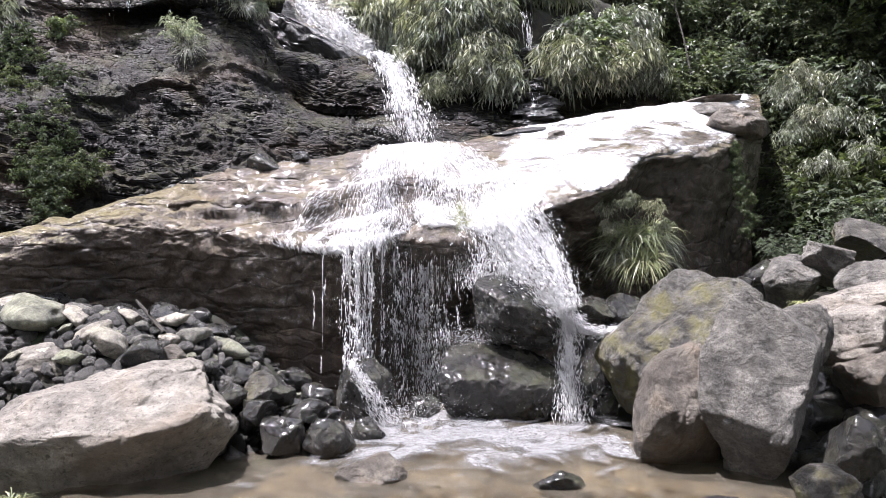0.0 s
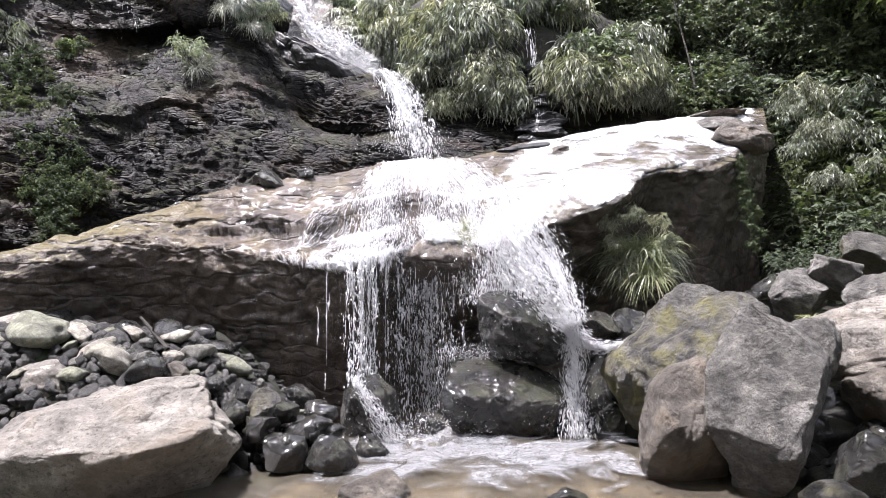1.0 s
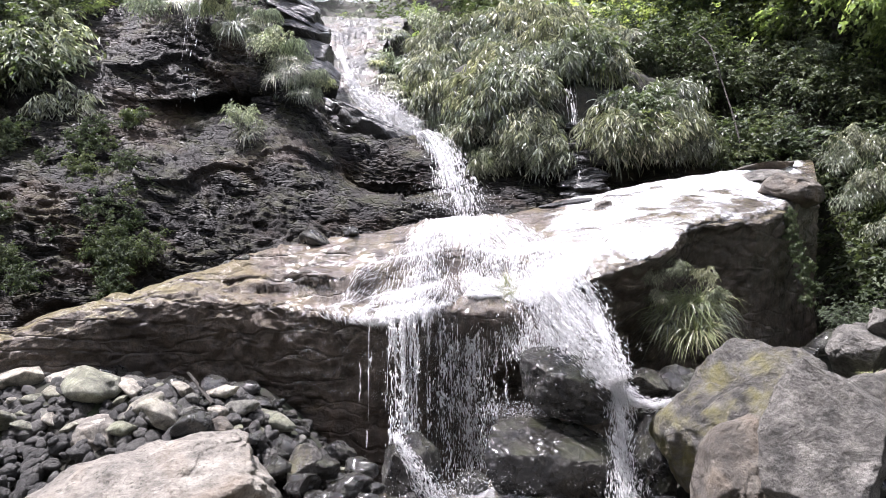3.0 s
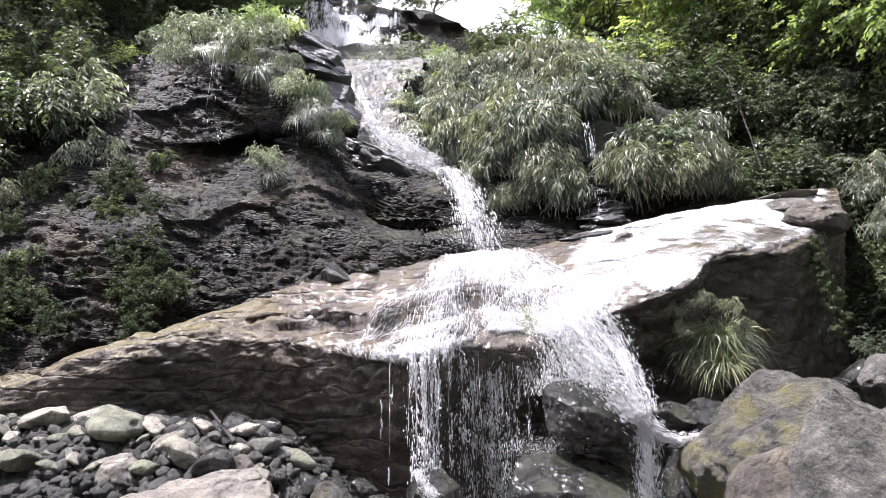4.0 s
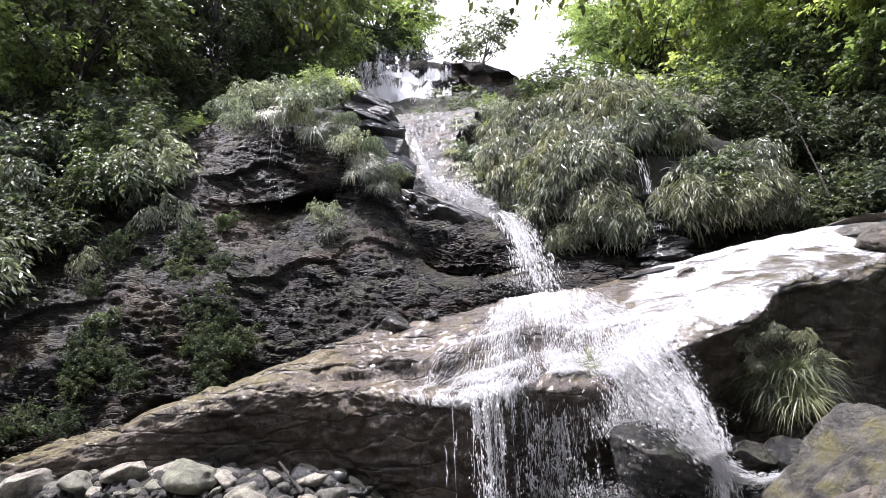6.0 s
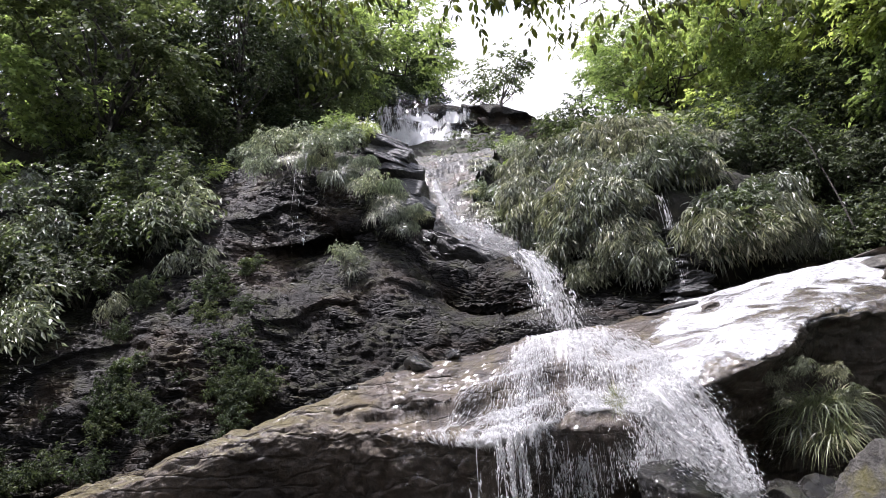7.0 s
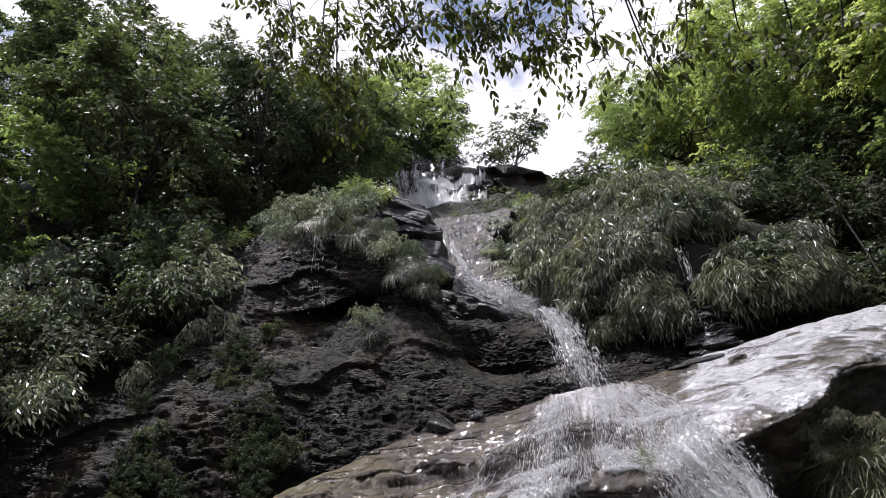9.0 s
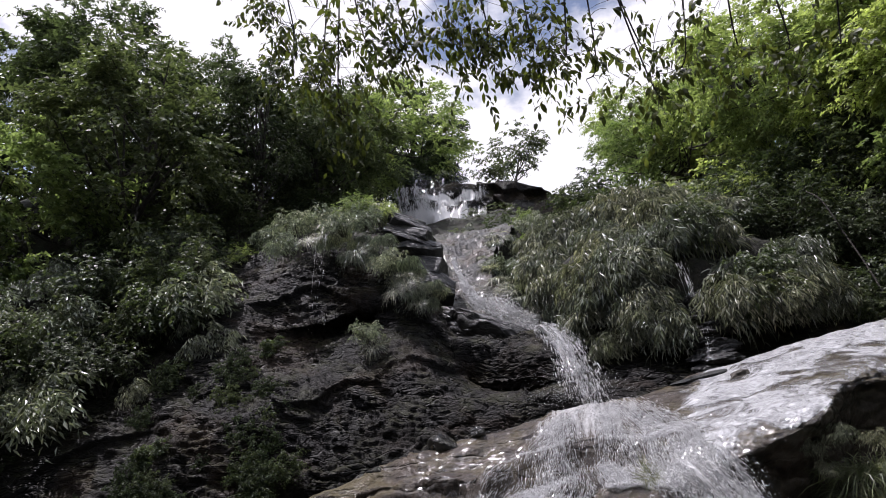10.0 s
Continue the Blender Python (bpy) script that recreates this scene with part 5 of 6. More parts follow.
splash("spray", (-0.35, 5.2, 0.05), (0.35, 0.12, 0.13), 900, 1)
splash("spray", (-0.5, 7.35, 3.05), (0.3, 0.2, 0.15), 1400, 2)
splash("spray", (0.75, 5.6, 1.3), (0.3, 0.15, 0.06), 900, 3)
splash("spray", (0.35, 5.6, 0.68), (0.3, 0.15, 0.06), 900, 6)
cascade("stone_chute", "white water sliding off a splashed stone", [(-0.83, 5.15, 0.58), (-0.72, 5.08, 0.42), (-0.55, 5.05, 0.2), (-0.42, 5.05, 0.03)], (0.02, 0.04, 0.08, 0.14), 1100, 52, width=0.0035, long=0.08)
splash("spray", (1.17, 5.25, 0.1), (0.14, 0.1, 0.2), 700, 4)
splash("spray", (0.2, 5.3, 0.9), (0.5, 0.2, 0.5), 160, 5)
fall("top_fall_strands", "white strands of the distant topmost fall", np.array([(-6.85, 17.2, 13.8), (-6.2, 17.2, 13.7), (-5.5, 17.2, 13.45), (-4.6, 17.2, 13.05)]), (0.0, -0.7, 0.0), 11.9, [(0.1, 0.05, 20), (0.25, 0.05, 30), (0.42, 0.04, 30), (0.6, 0.04, 26), (0.85, 0.06, 20)], 40, 61, width=0.009, spread=0.08, long=0.3)
fall("top_spout", "white spout above the topmost ledge", np.array([(-6.3, 17.9, 14.5), (-5.9, 17.9, 14.45), (-5.3, 17.9, 14.35), (-5.2, 17.9, 14.3)]), (0.0, -0.5, 0.0), 13.6, [(0.1, 0.08, 14), (0.9, 0.04, 10)], 30, 62, width=0.009, spread=0.04, long=0.16)
fall("side_trickle", "thin trickle over the side cascade", np.array([(1.2, 8.75, 5.25), (1.27, 8.72, 5.27), (1.34, 8.75, 5.25)]), (0.12, -0.75, 0.0), 3.5, [(0.4, 0.3, 12)], 40, 21, width=0.005, spread=0.03, threads=True)

fall("crest_drip", "thin drips falling from the edge of the cliff", np.array([(-4.75, 8.3, 6.75), (-4.6, 8.3, 6.8), (-4.45, 8.35, 6.8)]), (0.0, -0.35, 0.0), 4.9, [(0.4, 0.3, 7)], 16, 31, width=0.005, spread=0.04, threads=True)


# ---- plants ----
def tube(points, radii, sides=6):
    """Vertices and faces of a tapered, bent stem."""
    P = np.asarray(points, float)
    T = unit(np.gradient(P, axis=0))
    A = unit(np.cross(T, np.array([0.31, 0.12, 0.94]) if abs(T[0, 2]) < 0.9 else np.array([1.0, 0.2, 0.0])))
    B = np.cross(T, A)
    a = np.linspace(0, 2 * np.pi, sides, endpoint=False)
    V = P[:, None] + np.asarray(radii)[:, None, None] * (np.cos(a)[None, :, None] * A[:, None] + np.sin(a)[None, :, None] * B[:, None])
    i, j = np.meshgrid(np.arange(len(P) - 1), np.arange(sides), indexing="ij")
    k = (j + 1) % sides
    F = np.stack([i * sides + j, i * sides + k, (i + 1) * sides + k, (i + 1) * sides + j], -1).reshape(-1, 4)
    return V.reshape(-1, 3), F


def tubes(items, sides=6):
    V, F, o = [], [], 0
    for pts, rad in items:
        v, f = tube(pts, rad, sides)
        V.append(v)
        F.append(f + o)
        o += len(v)
    return np.concatenate(V), np.concatenate(F)


def kites(C, D, N, L, W, fold=0.25):
    """Leaves of two faces each: base at C, along D, facing N."""
    D, N = unit(D), unit(N)
    S = unit(np.cross(D, N))
    N = np.cross(S, D)
    L, W = L[:, None], W[:, None]
    mid = C + D * L * 0.42
    tip = C + D * L - N * L * 0.12
    V = np.stack([C, mid + S * W * 0.5 + N * W * fold, tip, mid - S * W * 0.5 + N * W * fold], 1).reshape(-1, 3)
    o = (np.arange(len(C)) * 4)[:, None]
    return V, np.concatenate([o + np.array([0, 1, 2]), o + np.array([0, 2, 3])])


def chips(C, D, N, L, W, fold=0.0):
    """Leaves of one face each, for crowns far off."""
    D, N = unit(D), unit(N)
    S = unit(np.cross(D, N))
    L, W = L[:, None], W[:, None]
    V = np.stack([C - S * W * 0.5, C + S * W * 0.5 + D * L * 0.2, C + D * L], 1).reshape(-1, 3)
    return V, (np.arange(len(C)) * 3)[:, None] + np.array([0, 1, 2])


def ovals(C, D, N, L, W, fold=0.18):
    """Rounder leaves of four faces each, for those close by."""
    D, N = unit(D), unit(N)
    S = unit(np.cross(D, N))
    N = np.cross(S, D)
    L, W = L[:, None], W[:, None]
    a, b = C + D * L * 0.3, C + D * L * 0.68 - N * L * 0.04
    V = np.stack([C, a - S * W * 0.45 + N * W * fold, a + S * W * 0.45 + N * W * fold, b - S * W * 0.42 + N * W * fold, b + S * W * 0.42 + N * W * fold, C + D * L - N * L * 0.12], 1).reshape(-1, 3)
    o = (np.arange(len(C)) * 6)[:, None]
    return V, np.concatenate([o + np.array(f) for f in ((0, 2, 1), (1, 2, 3), (2, 4, 3), (3, 4, 5))])


def sprays(O, D, length, per, leaf, width, droop, rng, hang=0.3, spread=0.8, shape=kites):
    """Twigs from O along D that droop, with leaves in two rows. Gives leaf vertices and faces, and the twig curves."""
    n = len(O)
    D = unit(D)
    s = np.linspace(0.15, 1.0, per)[None, :, None]
    s = np.clip(s + rng.uniform(-0.06, 0.06, (n, per, 1)), 0.05, 1.02)
    length = np.broadcast_to(np.asarray(length, float), (n,))[:, None, None]
    down = np.array([0.0, 0.0, -1.0])
    P = O[:, None] + D[:, None] * s * length + down * droop * s ** 2 * length
    T = unit(D[:, None] + down * 2 * droop * s)
    side = unit(np.cross(D, np.array([0, 0, 1.0]) + rng.normal(0, 0.25, (n, 3))))[:, None] * np.where(np.arange(per) % 2, 1, -1)[None, :, None]
    L_dir = unit(T * (1 - spread * 0.45) + side * spread + down * hang + rng.normal(0, 0.22, (n, per, 3)))
    N = unit(np.array([0, -0.4, 1.0]) + rng.normal(0, 0.55, (n, per, 3)))
    k = n * per
    ln = leaf * rng.uniform(0.65, 1.25, k)
    V, F = shape(P.reshape(-1, 3), L_dir.reshape(-1, 3), N.reshape(-1, 3), ln, ln * width * rng.uniform(0.8, 1.2, k))
    return V, F


def blades(O, D, length, width, droop, rng):
    """Long arching blades of three faces."""
    n = len(O)
    D = unit(D)
    side = unit(np.cross(D, np.array([0, 0, 1.0])) + rng.normal(0, 0.15, (n, 3)))
    rows = []
    for s, w in ((0.0, 0.6), (0.35, 1.0), (0.7, 0.75), (1.0, 0.06)):
        c = O + D * (length * s)[:, None] + np.array([0, 0, -1.0]) * (droop * length * s ** 2)[:, None]
        rows += [c - side * (width * w * 0.5)[:, None], c + side * (width * w * 0.5)[:, None]]
    V = np.stack(rows, 1).reshape(-1, 3)
    o = (np.arange(n) * 8)[:, None]
    return V, np.concatenate([o + np.array(f) for f in ((0, 1, 3, 2), (2, 3, 5, 4), (4, 5, 7, 6))])


def tree_pattern(name, seed, height, radius, leaf, mat, label, category, clumps=90, twigs=34, per=8, width=0.62, base=0.35, flatten=0.8, trunk_r=0.13, droop=0.35):
    rng = np.random.default_rng(seed)
    root = new(name)
    tagged(root, label, category)
    top = np.array([rng.uniform(-0.4, 0.4), rng.uniform(-0.4, 0.4), height * 0.85])
    bend = np.array([rng.uniform(-0.35, 0.35), rng.uniform(-0.35, 0.35), height * 0.4])
    trunk = curve_at([(0, 0, -0.6), bend * 0.5, bend, (bend + top) / 2, top], np.linspace(0, 4, 12))
    wood = [(trunk, np.linspace(trunk_r, trunk_r * 0.2, 12))]
    mid = np.array([0, 0, height * (1 + base) / 2])
    C = []
    for k in range(clumps):
        d = unit(rng.normal(size=3) * (1, 1, 0.9))
        r = rng.uniform(0.45, 1.0) ** 0.6 * (1 + 0.25 * math.sin(3 * d[0] + seed) + 0.2 * math.sin(5 * d[1] + 2 * seed))
        C.append(mid + d * r * np.array([radius, radius, height * (1 - base) / 2 * flatten * 1.15]))
    C = np.array(C)
    for k in range(0, clumps, 3):
        a = trunk[rng.integers(4, 11)]
        m = (a + C[k]) / 2 + np.array([0, 0, -0.15 * radius]) + rng.normal(0, 0.1, 3)
        wood.append((curve_at([a, m, C[k]], np.linspace(0, 2, 7)), np.linspace(trunk_r * 0.38, 0.008, 7)))
    V, F = tubes(wood)
    part("trunk", mesh_of("trunk", V, F, M_BARK), root, "dull grey-brown trunk and limbs")
    O = np.repeat(C, twigs, 0) + rng.normal(0, 1, (clumps * twigs, 3)) * np.array([0.2, 0.2, 0.09])
    D = unit(np.repeat(C - mid, twigs, 0) / np.array([radius, radius, height * 0.4])) * 0.7 + rng.normal(0, 1, (clumps * twigs, 3)) * np.array([0.7, 0.7, 0.35]) + np.array([0, 0, 0.12])
    V, F = sprays(O, D, rng.uniform(0.4, 1.0, len(O)) * radius * 0.22, per, leaf, width, droop, rng, shape=chips)
    part("crown", mesh_of("crown", V, F, mat, shade=False), root, "crown of many small leaves")
    return root


def shrub_pattern(name, seed, height, radius, leaf, mat, label, category, stems=21, per=8, width=0.44, droop=0.5, reach=0.7, hang=0.3, shape=kites):
    rng = np.random.default_rng(seed)
    root = new(name)
    tagged(root, label, category)
    ang, out = rng.uniform(0, 2 * np.pi, stems), rng.uniform(0.1, 1, stems) ** 0.6
    tips = np.stack([np.cos(ang) * out * radius, np.sin(ang) * out * radius, height * (1 - 0.6 * out ** 2) * rng.uniform(0.6, 1.05, stems)], 1)
    wood, O, D = [], [], []
    for k in range(stems):
        c = curve_at([(tips[k, 0] * 0.12, tips[k, 1] * 0.12, -0.15), tips[k] * (0.45, 0.45, 0.6), tips[k]], np.linspace(0, 2, 6))
        wood.append((c, np.linspace(0.012, 0.003, 6) * (0.6 + height * 0.4)))
        for j in (2, 3, 4, 5):
            for _ in range(3):
                O.append(c[j])
                D.append(unit(tips[k] * (1, 1, 0.5)) * 0.6 + rng.normal(0, 0.6, 3) + (0, 0, 0.2))
    V, F = tubes(wood, 4)
    part("stalk", mesh_of("stalk", V, F, M_BARK), root)
    O, D = np.array(O), np.array(D)
    V, F = sprays(O, D, rng.uniform(0.35, 0.8, len(O)) * radius * reach, per, leaf, width, droop, rng, hang, shape=shape)
    part("leaves", mesh_of("leaves", V, F, mat, shade=False), root)
    return root


def reed_pattern(name, seed, count, length, width, mat, label, category="grass clump", spread=0.24, up=0.8):
    rng = np.random.default_rng(seed)
    root = new(name)
    tagged(root, label, category)
    a = rng.uniform(0, 2 * np.pi, count)
    O = np.stack([np.cos(a), np.sin(a), np.zeros(count)], 1) * (rng.uniform(0, spread, count))[:, None]
    D = np.stack([np.cos(a) * 0.75, np.sin(a) * 0.75, np.full(count, up)], 1) + rng.normal(0, 0.3, (count, 3))
    V, F = blades(O, D, length * rng.uniform(0.5, 1.15, count), width * rng.uniform(0.6, 1.2, count), rng.uniform(0.55, 1.25, count), rng)
    part("foliage", mesh_of("foliage", V, F, mat, shade=False), root)
    return root


class Kind:
    """A pattern and its copies: the first use takes the pattern itself."""

    def __init__(self, *patterns):
        self.patterns, self.used = patterns, set()

    def put(self, k, m, label="", group=""):
        ob = self.patterns[k % len(self.patterns)]
        if ob.name in self.used:
            ob = copy_thing(ob, m)
        else:
            self.used.add(ob.name)
            ob.matrix_basis = m
        return tagged(ob, label, group=group)


def stand(x, y, z, turn, scale, lean=(0, 0)):
    return pose(x, y, z, lean[0], lean[1], 0) @ pose(0, 0, 0, 0, 0, turn) @ Matrix.Scale(scale, 4)


rng = np.random.default_rng(77)
TREES = Kind(tree_pattern("tree", 1, 6.5, 2.4, 0.125, M_LEAF, "leafy green tree on the slope above the falls", "tree"),
             tree_pattern("tree", 2, 6.0, 2.2, 0.12, M_LEAF_LIGHT, "light green feathery tree on the slope", "tree", width=0.5),
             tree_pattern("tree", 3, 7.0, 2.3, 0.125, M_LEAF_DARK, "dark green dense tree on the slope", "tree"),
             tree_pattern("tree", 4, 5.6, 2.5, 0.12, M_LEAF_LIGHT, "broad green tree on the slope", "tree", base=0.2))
# the last one is added out of view to shade the low left cliff
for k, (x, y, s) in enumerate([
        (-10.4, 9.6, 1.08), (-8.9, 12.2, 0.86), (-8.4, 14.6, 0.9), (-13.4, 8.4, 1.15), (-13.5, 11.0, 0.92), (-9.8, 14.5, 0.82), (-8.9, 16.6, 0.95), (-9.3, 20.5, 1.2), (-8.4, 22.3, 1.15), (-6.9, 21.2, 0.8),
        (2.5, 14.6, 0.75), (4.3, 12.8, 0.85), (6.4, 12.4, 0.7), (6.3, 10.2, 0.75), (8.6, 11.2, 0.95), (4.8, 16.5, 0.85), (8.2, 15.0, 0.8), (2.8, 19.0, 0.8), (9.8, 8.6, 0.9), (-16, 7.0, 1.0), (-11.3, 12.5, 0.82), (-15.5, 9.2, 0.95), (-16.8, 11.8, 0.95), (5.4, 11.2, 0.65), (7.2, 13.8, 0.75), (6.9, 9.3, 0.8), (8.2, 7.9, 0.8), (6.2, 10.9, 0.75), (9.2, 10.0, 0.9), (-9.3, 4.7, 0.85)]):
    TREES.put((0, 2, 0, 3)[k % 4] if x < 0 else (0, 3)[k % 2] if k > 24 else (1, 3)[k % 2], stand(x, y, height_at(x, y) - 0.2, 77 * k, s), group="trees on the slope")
# trees added out of view, to keep sky light off the front faces
SHADE = Kind(tree_pattern("tree", 8, 6.5, 2.6, 0.26, M_LEAF_DARK, "unseen dark green tree added behind to block sky light", "tree", clumps=45, twigs=12, per=8))
for k, (x, y, s) in enumerate([
        (-6.5, -4.0, 1.3), (-2.5, -6.5, 1.4), (1.5, -5.5, 1.3), (6.0, -4.5, 1.3), (8.5, -0.5, 1.2), (10.5, 2.2, 1.0), (-4.5, -9.5, 1.5), (4.0, -9.0, 1.5), (0.0, -10.5, 1.6), (14.0, 4.0, 1.3), (-13, -2.5, 1.4), (-3.2, -3.4, 1.2), (0.4, -3.2, 1.2), (4.6, -2.6, 1.1), (2.3, -3.2, 1.0)]):
    SHADE.put(k, stand(x, y, height_at(x, y) - 0.2, 77 * k, s), group="trees behind")
far_tree = tree_pattern("tree", 9, 3.0, 1.45, 0.13, M_LEAF, "small spreading tree on the skyline above the falls", "tree", clumps=34, twigs=16, base=0.55, flatten=0.8, trunk_r=0.07)
far_tree.matrix_basis = stand(-2.85, 20.4, 14.2, 30, 1.0)


REEDS = Kind(reed_pattern("reed_clump", 41, 230, 0.36, 0.02, M_REED, "arching green reed clump on the mound, silver sheen painted in"),
             reed_pattern("reed_clump", 42, 200, 0.44, 0.018, M_REED, "arching reed clump with some blades paled by painted sheen"),
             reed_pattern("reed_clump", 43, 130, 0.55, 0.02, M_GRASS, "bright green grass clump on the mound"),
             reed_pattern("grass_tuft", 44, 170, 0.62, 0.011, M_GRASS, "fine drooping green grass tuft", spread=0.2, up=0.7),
             reed_pattern("grass_tuft", 45, 150, 0.55, 0.013, M_REED, "fine drooping grass tuft with painted silver sheen", spread=0.2, up=0.6))
SHRUBS = Kind(shrub_pattern("shrub", 21, 1.3, 1.0, 0.085, M_LEAF, "leafy green shrub on the slope", "shrub", shape=chips, per=13, width=0.6),
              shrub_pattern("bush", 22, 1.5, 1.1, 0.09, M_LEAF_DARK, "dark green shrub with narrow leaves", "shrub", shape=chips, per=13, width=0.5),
              shrub_pattern("small_leaved_bush", 23, 1.1, 0.9, 0.065, M_LEAF_LIGHT, "light green small-leaved shrub", "shrub", shape=chips, per=14, width=0.62),
              shrub_pattern("bamboo_grass", 24, 1.4, 1.2, 0.26, M_REED, "drooping bamboo-leaved shrub, the sun's silver painted in", "shrub", width=0.2, droop=0.9, hang=0.7, stems=14, per=7),
              shrub_pattern("glossy_bush", 25, 1.1, 1.0, 0.16, M_SHEEN_LEAF, "bush with glossy leaves, their silver light painted in", "shrub", width=0.3, droop=0.6, hang=0.5, stems=18, per=7),
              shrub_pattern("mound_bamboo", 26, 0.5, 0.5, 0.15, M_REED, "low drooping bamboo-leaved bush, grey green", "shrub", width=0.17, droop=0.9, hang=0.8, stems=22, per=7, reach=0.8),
              shrub_pattern("hanging_bamboo", 27, 0.2, 0.55, 0.17, M_SHEEN_LEAF, "bamboo-leaved bush hanging over the rock, silver sheen painted in", "shrub", width=0.17, droop=1.5, hang=1.1, stems=16, per=7, reach=0.8),
              shrub_pattern("mound_herb", 28, 0.5, 0.45, 0.065, M_LEAF, "small-leaved green bush on the mound", "shrub", width=0.5, droop=0.6, hang=0.4, stems=22, per=9, shape=chips))


def scatter(count, xs, ys, scale, kinds, group, seed, lift=0.0, keep=None):
    rng = np.random.default_rng(seed)
    for _ in range(count):
        x, y = rng.uniform(*xs), rng.uniform(*ys)
        if keep and not keep(x, y):
            continue
        SHRUBS.put(int(rng.choice(kinds)), stand(x, y, height_at(x, y) + lift, rng.uniform(0, 360), rng.uniform(*scale)), group=group)


scatter(40, (-13, -3.9), (9.6, 15), (0.8, 1.4), (1, 1, 0, 1), "undergrowth above the cliff", 1, 0.3, lambda x, y: x / y < -0.5)
scatter(26, (-9, -4.5), (15, 21), (1.0, 1.8), (0, 1, 2), "undergrowth above the cliff", 2, 0.0, lambda x, y: x / y < -0.56)
scatter(40, (1.0, 11), (11.3, 18), (0.9, 1.7), (2, 4, 2, 2), "undergrowth on the far bank", 3, 0.0, lambda x, y: x / y > 0.1)
scatter(26, (3.2, 6.0), (10.4, 12.0), (0.6, 1.0), (1, 2, 1), "undergrowth on the far bank", 6, 0.0)
scatter(34, (5.0, 9.5), (6.2, 10.8), (0.7, 1.2), (0, 1, 1, 1), "undergrowth on the far bank", 4, 0.1)


for k, (x, y, z, s) in enumerate([(-4.4, 16.4, 10.9, 0.45), (-3.9, 16.2, 10.7, 0.45), (-3.0, 16.0, 10.3, 0.7), (-2.6, 16.5, 10.6, 0.6), (-3.0, 18.6, 11.5, 0.7), (-2.4, 17.8, 10.8, 0.8), (-0.3, 17.5, 10.8, 1.0), (-1.2, 15.2, 9.3, 0.8), (-0.5, 13.6, 8.2, 0.9)]):
    SHRUBS.put((2, 3, 0)[k % 3], stand(x, y, z - 0.2, 50 * k, s), group="plants below the top fall")


def on_cliff(u, w, out=0.0):
    b, c = curve_at(BASE, np.array([u])), curve_at(CREST, np.array([u]))
    p = (b + (c - b) * w)[0]
    return p[0], p[1] - 0.2 - out, p[2]


rng = np.random.default_rng(8)
for k in range(34):   # hanging bushes along the low end of the cliff
    u, w = rng.uniform(0.6, 3.3), rng.uniform(0.45, 1.02)
    x, y, z = on_cliff(u, w)
    SHRUBS.put(int(rng.choice([3, 4, 1, 0, 1])), stand(x, y, z, rng.uniform(0, 360), rng.uniform(0.55, 0.95), (25, 0)), group="bushes hanging on the cliff")
for k in range(26):   # the crest
    u, w = rng.uniform(3.0, 6.1), rng.uniform(0.97, 1.03)
    x, y, z = on_cliff(u, w)
    SHRUBS.put(int(rng.choice([3, 4, 2])), stand(x, y + 0.5, z + 0.15, rng.uniform(0, 360), rng.uniform(0.35, 0.6), (18, 0)), group="bushes on the cliff top")
for k, (x, y, z, s) in enumerate(((-3.55, 9.75, 6.3, 0.42), (-3.35, 9.6, 5.95, 0.4), (-3.6, 9.7, 5.9, 0.35), (-3.15, 9.6, 5.6, 0.32), (-3.5, 8.3, 4.55, 0.3), (-3.75, 8.4, 4.65, 0.25), (-5.3, 9.5, 6.95, 0.4), (-4.7, 9.9, 7.4, 0.4), (-6.2, 9.4, 7.4, 0.45), (-5.8, 9.4, 7.1, 0.4))):
    SHRUBS.put(3, stand(x, y, z, 70 * k, s, (30, 0)), "drooping grass tuft hanging from the rock step", "tufts on the cliff")

IVY = Kind(shrub_pattern("wall_plant", 31, 0.5, 0.45, 0.09, M_LEAF, "bright green broad-leaved plant clinging to the cliff", "wall plant", stems=12, per=7, width=0.6, hang=0.5),
           shrub_pattern("wall_plant", 32, 0.45, 0.5, 0.07, M_LEAF_DARK, "dark small-leaved creeper clinging to the cliff", "wall plant", stems=12, per=7, width=0.55, hang=0.6))
for k in range(64):
    u, w = rng.uniform(0.9, 4.3), rng.uniform(0.08, 0.55)
    x, y, z = on_cliff(u, w)
    IVY.put(1 if rng.uniform() < 0.85 else 0, stand(x, y - 0.05, z, rng.uniform(0, 360), rng.uniform(0.5, 1.0), (60, 0)), group="plants on the cliff face")

for k, (x, y, z, s) in enumerate(((-4.1, 8.6, 6.45, 0.4), (-3.85, 9.0, 6.75, 0.36), (-4.4, 8.7, 6.95, 0.42), (-4.7, 8.6, 6.95, 0.4), (-5.0, 8.45, 6.8, 0.4), (-4.25, 9.2, 7.3, 0.45), (-3.35, 8.75, 5.9, 0.42), (-3.2, 8.6, 5.65, 0.42), (-3.5, 8.7, 6.05, 0.38), (-3.05, 8.7, 5.3, 0.34), (-3.35, 8.5, 5.5, 0.36), (-3.75, 8.15, 4.6, 0.32), (-3.6, 8.1, 4.45, 0.32), (-3.85, 8.75, 6.25, 0.36), (-5.4, 8.4, 6.6, 0.4), (-4.6, 9.3, 7.5, 0.45), (-5.1, 9.3, 7.6, 0.5), (-5.7, 9.2, 7.5, 0.5))):
    (SHRUBS if k % 3 == 2 else REEDS).put(4, stand(x, y - 0.08, z, 70 * k, s * (1.0 if k % 3 == 2 else 2.0), (38, 0)), "tuft draped over the crag, silver sheen painted in", "tufts on the cliff")
